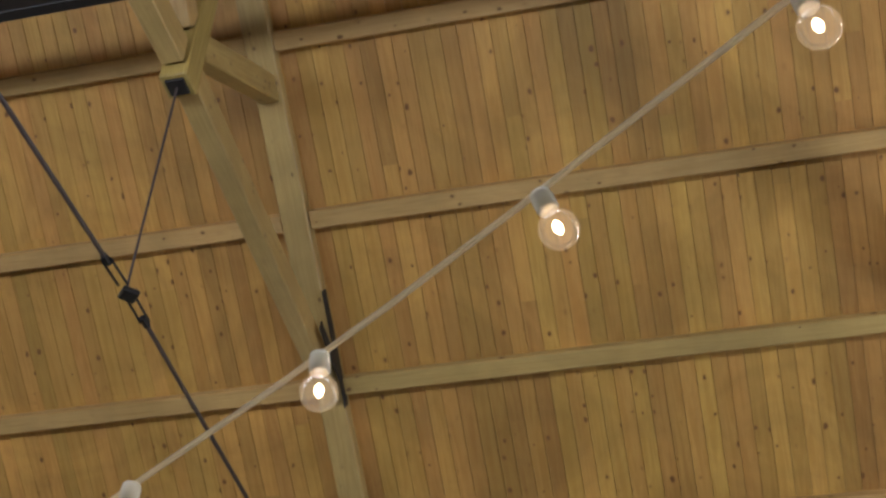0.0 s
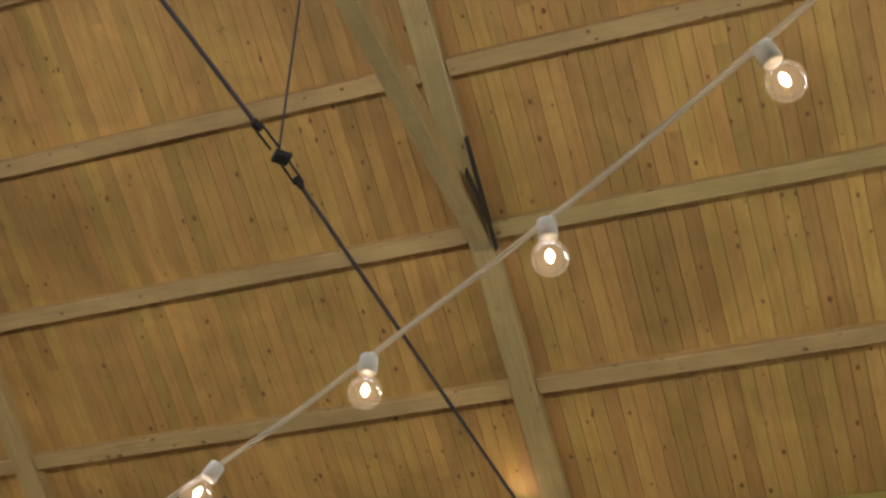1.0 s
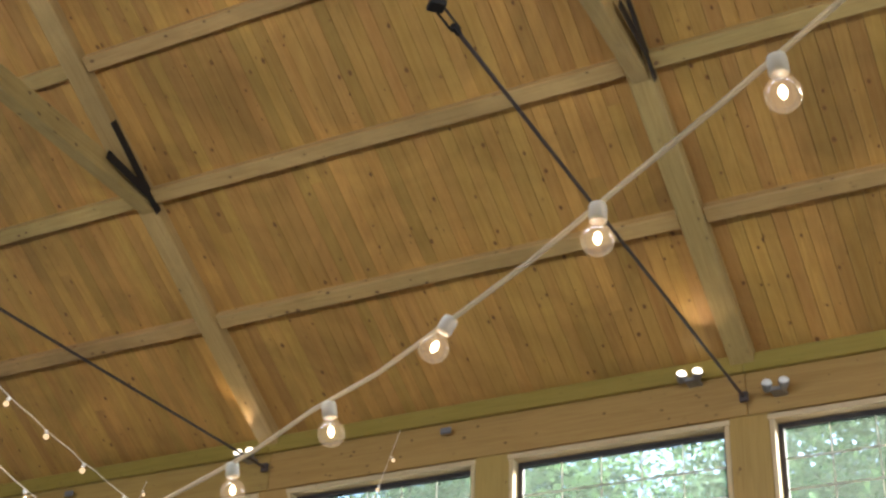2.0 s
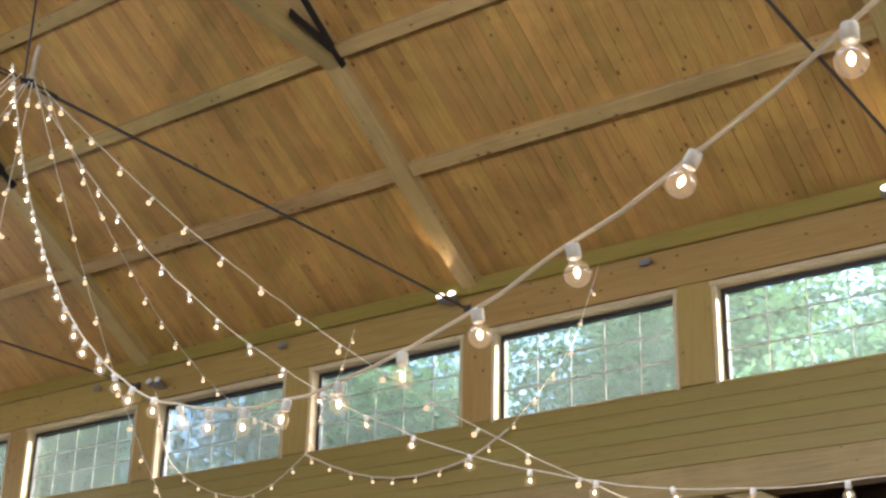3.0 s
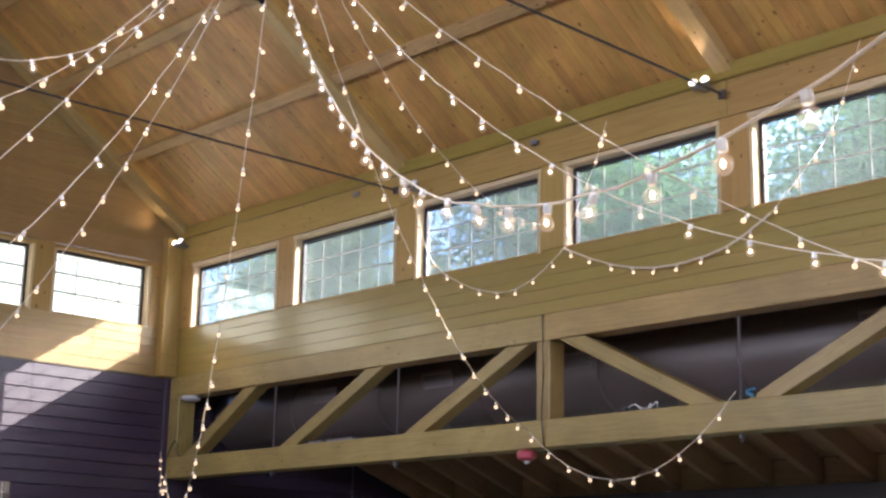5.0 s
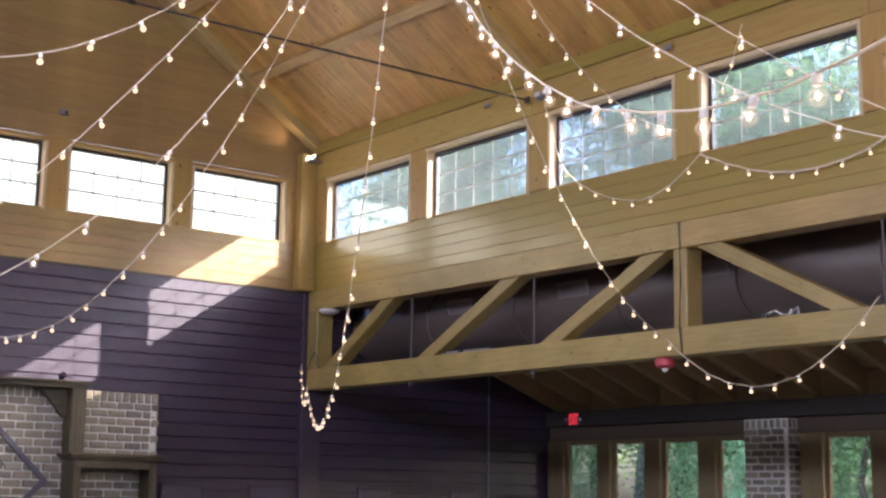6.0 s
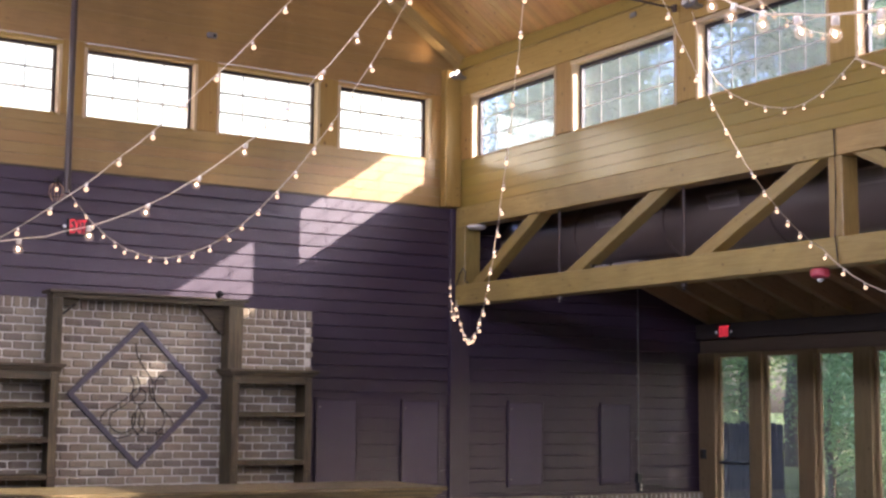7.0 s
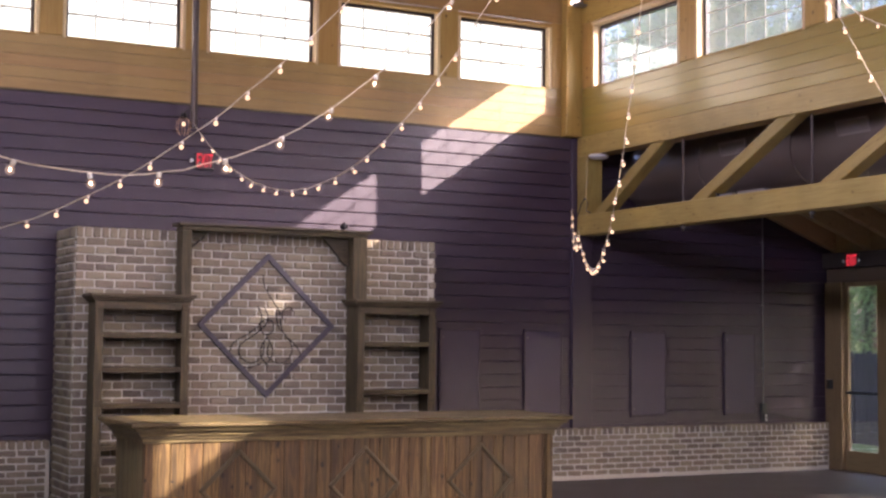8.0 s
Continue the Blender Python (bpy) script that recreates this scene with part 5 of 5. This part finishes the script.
string_lights("white cord string of clear globe bulbs sagging across the hall", near, 0.2622, True, NEAR_FIRST, 3, 9, 0.0031, TILTS)

STRANDS = [
    ((-4.54, -8.01, 5.58), (-0.42, -0.69, 2.84), 1.64),
    ((-4.52, -8.01, 5.60), (-0.15, -5.91, 2.98), 0.567),
    ((-4.47, -8.00, 5.63), (-0.05, -5.98, 4.81), 0.462),
    ((-4.44, -7.98, 5.60), (-2.34, -11.92, 2.76), 0.461),
    ((-4.55, -8.00, 5.59), (-4.87, -0.47, 3.73), 1.694),
    ((-4.62, -7.98, 5.61), (-9.29, -1.04, 3.06), 1.834),
    ((-4.66, -8.00, 5.61), (-9.27, -8.18, 4.67), 1.627),
]
for i, (A, E, sag) in enumerate(STRANDS):
    string_lights("white cord string of small warm bulbs tied at the rod", hang(A, E, sag), 0.29, False, 0.1 + 0.03 * i, 20 + i)
GLOBE_STRANDS = [
    ((-4.39, -7.95, 5.53), (-5.16, -14.30, 2.73), 1.16),
    ((-4.56, -7.97, 5.58), (-9.33, -9.11, 2.80), 1.709),
    ((-4.62, -8.01, 5.61), (-9.30, -10.6, 4.60), 1.55),
]
for i, (A, E, sag) in enumerate(GLOBE_STRANDS):
    string_lights("white cord string of clear globe bulbs tied at the rod", hang(A, E, sag), 0.305, True, 0.15, 40 + i, thick=0.0026)


def pinned(points):
    """A cord on the east wall through (y, z) places."""
    return [Vector((-0.06, y, z)) for y, z in bezier_path(points, 9)]


WALL_SWAGS = [
    ([(-4.26, 5.45), (-4.52, 4.79), (-4.95, 4.46), (-5.50, 4.29), (-5.90, 4.37), (-6.243, 4.575)], 0.0046),
    # cord made thicker here to imitate the bloom of its sunlit stretch
    ([(-6.243, 4.575), (-6.80, 4.345), (-7.35, 4.245), (-7.93, 4.31), (-8.35, 4.50)], 0.0085),
    ([(-8.35, 4.50), (-8.67, 4.79), (-8.95, 5.11), (-9.19, 5.69)], 0.0024),
    ([(-6.735, 5.62), (-6.67, 5.43), (-6.60, 5.26), (-6.50, 5.09), (-6.325, 4.75), (-6.243, 4.575)], 0.0026),
]
for i, (points, thick) in enumerate(WALL_SWAGS):
    string_lights("white cord swag of small warm bulbs pinned to the wall boards", pinned(points), 0.24, False, 0.08, 60 + i, thick=thick)
SWAGS = [
    ((-0.15, -5.91, 2.98), (-0.15, -8.05, 3.12), 0.53, 0.24),
    ((-0.42, -0.69, 2.84), (-0.16, -0.15, 3.14), 0.30, 0.11),
]
for i, (A, E, sag, gap) in enumerate(SWAGS):
    string_lights("white cord swag of small warm bulbs pinned to the timber", hang(A, E, sag, 40), gap, False, 0.08, 62 + i, thick=0.0044)

# cloth knot that ties the strings to the rod
knot = thing("cloth_tie", "pale cloth knot tying the light strings to the tie rod", "cloth tie", (RIDGE + 0.05, -7.96, 5.655))
kn = bmesh.new()
bmesh.ops.create_icosphere(kn, subdivisions=3, radius=0.04)
for v in kn.verts:
    v.co *= 1 + 0.35 * noise.noise(v.co * 22)
smooth(part("knot", kn, ROPE, knot))
for kx, kz in ((0.14, -0.10), (-0.11, -0.12), (0.02, 0.24)):
    smooth(part("tail", tube_bm([(0, 0, 0), (kx * 0.5, 0.01, kz * 0.6), (kx, 0.0, kz)], 0.016, 7), ROPE, knot))
cage = thing("cage_lamp", "small amber cage lamp hanging beside the drop pipe", "lamp", (-4.99, -0.5, 3.70))
for k in range(6):
    a = k * math.pi / 3
    smooth(part("cage_wire", tube_bm([(0.012 * math.cos(a), 0.012 * math.sin(a), 0.09), (0.05 * math.cos(a), 0.05 * math.sin(a), 0.05), (0.055 * math.cos(a), 0.055 * math.sin(a), 0.0), (0.03 * math.cos(a), 0.03 * math.sin(a), -0.05)], 0.0028, 5), COPPER, cage))
cage.scale = (1.35, 1.35, 1.35)
part("lamp_bulb", SMALL_BULB, None, cage, "warm bulb", pose(0, 0, 0.05))
smooth(part("cap", lathe_bm([(0.006, 0.12), (0.02, 0.115), (0.022, 0.08), (0.016, 0.075)], 12), BLACK_IRON, cage))
tube("wire", [(-4.99, -0.5, 3.82), (-4.94, -0.48, 3.86), (-4.87, -0.47, 3.85)], 0.004, BLACK_IRON, cage, "", 5)


# ---- clutter on the girder and the gable ----
cord = thing("extension_cord", "white extension cord coiled on the girder's bottom chord", "cord", (0.0, -7.0, 3.115))
pts = []
for k in range(46):
    a = k * 0.42
    pts.append((0.03 + 0.03 * math.sin(a * 0.7), 0.10 - 0.30 * k / 45 + 0.035 * math.cos(a), 0.030 + 0.022 * math.sin(a * 1.3)))
smooth(part("cable", tube_bm(pts, 0.004, 6), WHITE_PLASTIC, cord))
part("plug", box_bm(0.035, 0.06, 0.03, 0.005), BLACK_PLASTIC, cord, "black plug", pose(0.03, 0.17, 0.016))
clamp = thing("spring_clamp", "small teal clamp at the girder's hanger rod", "clamp", (-0.01, -8.09, 3.13))
TEAL = plain("teal plastic", (0.03, 0.16, 0.26), 0.4)
part("jaw", box_bm(0.035, 0.075, 0.022, 0.004), TEAL, clamp, "", pose(0, 0, 0.012, 18, 0, 0))
part("jaw", box_bm(0.035, 0.075, 0.022, 0.004), TEAL, clamp, "", pose(0, 0, 0.045, -18, 0, 0))
hook = mesh_of("hook", tube_bm([(0, 0, -0.02), (0, 0, 0.03), (0, 0.008, 0.042), (0, 0.016, 0.034)], 0.0028, 5), GREY_STEEL)
for hy in (-1.2, -2.6, -4.3, -4.75, -5.1, -5.5, -6.5, -6.85, -7.4, -8.6, -9.2):
    h = thing("cup_hook", "small steel cup hook on the girder's bottom chord", "hook", (0.02, hy, 3.11), "cup hooks")
    part("wire", hook, None, h)
sensor = thing("sensor_box", "small grey sensor box on the boarded gable", "sensor", (-3.2, -0.02, 5.68))
part("body", box_bm(0.11, 0.04, 0.06, 0.008), GREY_STEEL, sensor)
part("lens", box_bm(0.03, 0.012, 0.03, 0.003), BLACK_PLASTIC, sensor, "dark lens", pose(0.02, -0.025, -0.005))
loop = thing("cable_loop", "thin black cable looping up from the girder's end post", "cable", (-0.04, -0.2, 3.13))
smooth(part("cable", tube_bm([(0, 0.10, -0.02), (0, 0.04, 0.10), (0, -0.04, 0.17), (0, -0.10, 0.12), (0, -0.08, 0.02), (0, -0.16, -0.015)], 0.007, 6), BLACK_PLASTIC, loop))


# ---- outside: fence and trees ----
fence = thing("fence", "weathered dark wooden picket fence outside the doors", "fence", (8.6, 0, -0.1))
picket = mesh_of("picket", extrude_bm([(-0.068, 0), (0.068, 0), (0.068, 1.56), (0.04, 1.60), (-0.04, 1.60), (-0.068, 1.56)], 0.02), FENCE_WOOD)
fr = random.Random(9)
FENCE_Y1 = 7.4
for i in range(30):
    part("picket", picket, None, fence, m=pose(fr.uniform(-0.006, 0.006), FENCE_Y1 - 0.146 * i, fr.uniform(-0.03, 0.02), 0, 0, 90))
for z in (0.35, 1.2):
    part("rail", box_bm(0.04, 4.37, 0.09, 0.004), FENCE_WOOD, fence, "", pose(0.035, FENCE_Y1 - 2.12, z))


def tree_meshes(seed, height, spread, trunk_r, leaves, mat, base=0.35, leaf=0.16):
    r = random.Random(seed)
    trunk = bmesh.new()
    top = Vector((r.uniform(-0.4, 0.4), r.uniform(-0.4, 0.4), height * 0.92))
    spine = [Vector((0, 0, -0.3))]
    for k in range(1, 9):
        f = k / 8
        spine.append(Vector((top.x * f + r.uniform(-0.12, 0.12), top.y * f + r.uniform(-0.12, 0.12), top.z * f)))

    def limb(path, r0, r1, sides):
        rings = []
        for i, c in enumerate(path):
            rad = r0 + (r1 - r0) * i / (len(path) - 1)
            rings.append([trunk.verts.new(c + Vector((rad * math.cos(2 * math.pi * q / sides), rad * math.sin(2 * math.pi * q / sides), 0))) for q in range(sides)])
        for a, b in zip(rings, rings[1:]):
            for q in range(sides):
                trunk.faces.new((a[q], a[(q + 1) % sides], b[(q + 1) % sides], b[q]))

    limb(spine, trunk_r, trunk_r * 0.12, 9)
    tips = []
    for k in range(22):
        f = base + (0.95 - base) * (k / 21)
        i = min(7, int(f * 8))
        start = spine[i].lerp(spine[i + 1], f * 8 - i)
        a = r.uniform(0, 2 * math.pi)
        ln = spread * (1.0 - 0.62 * (f - base) / (1 - base)) * r.uniform(0.65, 1.1)
        mid = start + Vector((math.cos(a), math.sin(a), 0.35)) * ln * 0.5
        end = start + Vector((math.cos(a + r.uniform(-0.3, 0.3)), math.sin(a), 0.45 + r.uniform(-0.2, 0.25))) * ln
        limb([start, mid, end], trunk_r * 0.32 * (1.1 - f), 0.012, 5)
        tips += [mid, end, start.lerp(end, 0.8), mid + Vector((r.uniform(-1, 1), r.uniform(-1, 1), r.uniform(-0.3, 0.6))) * ln * 0.4]
    verts, faces = [], []
    for _ in range(leaves):
        c = r.choice(tips)
        p = c + Vector((r.gauss(0, 1), r.gauss(0, 1), r.gauss(0, 0.75))) * spread * 0.16
        u = Vector((r.gauss(0, 1), r.gauss(0, 1), r.gauss(0, 0.6))).normalized()
        w = u.orthogonal().normalized()
        s = leaf * r.uniform(0.6, 1.35)
        b = len(verts)
        verts += [tuple(p - u * s), tuple(p + w * s * 0.5), tuple(p + u * s), tuple(p - w * s * 0.5)]
        faces.append((b, b + 1, b + 2, b + 3))
    crown = bpy.data.meshes.new("crown")
    crown.from_pydata(verts, [], faces)
    crown.materials.append(mat)
    return mesh_of("trunk", trunk, BARK), crown


KINDS = [tree_meshes(101, 13.5, 4.2, 0.24, 20000, LEAF, 0.22, 0.10), tree_meshes(102, 11.0, 3.6, 0.20, 20000, LEAF_PALE, 0.18, 0.09), tree_meshes(103, 15.5, 4.6, 0.28, 21000, LEAF, 0.25, 0.10), tree_meshes(104, 6.5, 2.6, 0.10, 22000, LEAF_PALE, 0.10, 0.055), tree_meshes(105, 19.0, 2.0, 0.22, 15000, LEAF, 0.3, 0.15)]


def tree(kind, x, y, turn, size=1.0):
    trunk, crown = KINDS[kind]
    ob = thing("tree", "leafy green broadleaf tree outside the hall", "tree", (x, y, -0.15), "trees round the hall")
    ob.rotation_euler = (0, 0, radians(turn))
    ob.scale = (size,) * 3
    part("trunk", trunk, None, ob)
    part("crown", crown, None, ob)


tr = random.Random(77)
# woods on the east side
for i, y in enumerate(range(-14, 26, 4)):
    tree((0, 2, 1)[i % 3], 21 + tr.uniform(-2, 2), y + tr.uniform(-1.2, 1.2), tr.uniform(0, 360), tr.uniform(0.95, 1.15))
for i, y in enumerate(range(-18, 34, 5)):
    tree((2, 0)[i % 2], 30 + tr.uniform(-2, 2), y + tr.uniform(-1.5, 1.5), tr.uniform(0, 360), tr.uniform(1.15, 1.4))
for i, y in enumerate((-3.5, 0.5, 3.5, 6.5, 10.0)):
    tree(3, 12.5 + tr.uniform(-1.0, 1.5), y, tr.uniform(0, 360), tr.uniform(0.85, 1.1))
for x, y, k in ((13, 17, 3), (19, 22.5, 1), (21.5, 26, 0), (25, 31, 2), (30, 36, 2), (11, 13.5, 3), (22, 25, 0)):
    tree(k, x, y, tr.uniform(0, 360), tr.uniform(0.95, 1.15))
# trees added out of view to shade the middle windows and the doors from the sun
tree(4, 13.0, -17.5, 40, 1.0)
tree(3, 10.5, -7.5, 80, 1.25)
tree(3, 11.0, -4.6, 10, 1.2)
tree(3, 11.2, -10.5, 10, 1.3)
# unseen woods on the west side, added to cut the low sky light
for i, y in enumerate(range(-26, 6, 4)):
    tree((1, 0, 2)[i % 3], -27 + tr.uniform(-2, 2), y + tr.uniform(-1.2, 1.2), tr.uniform(0, 360), tr.uniform(0.8, 1.0))
# a thin tree to the north
tree(1, -14, 40, tr.uniform(0, 360), tr.uniform(0.75, 0.95))
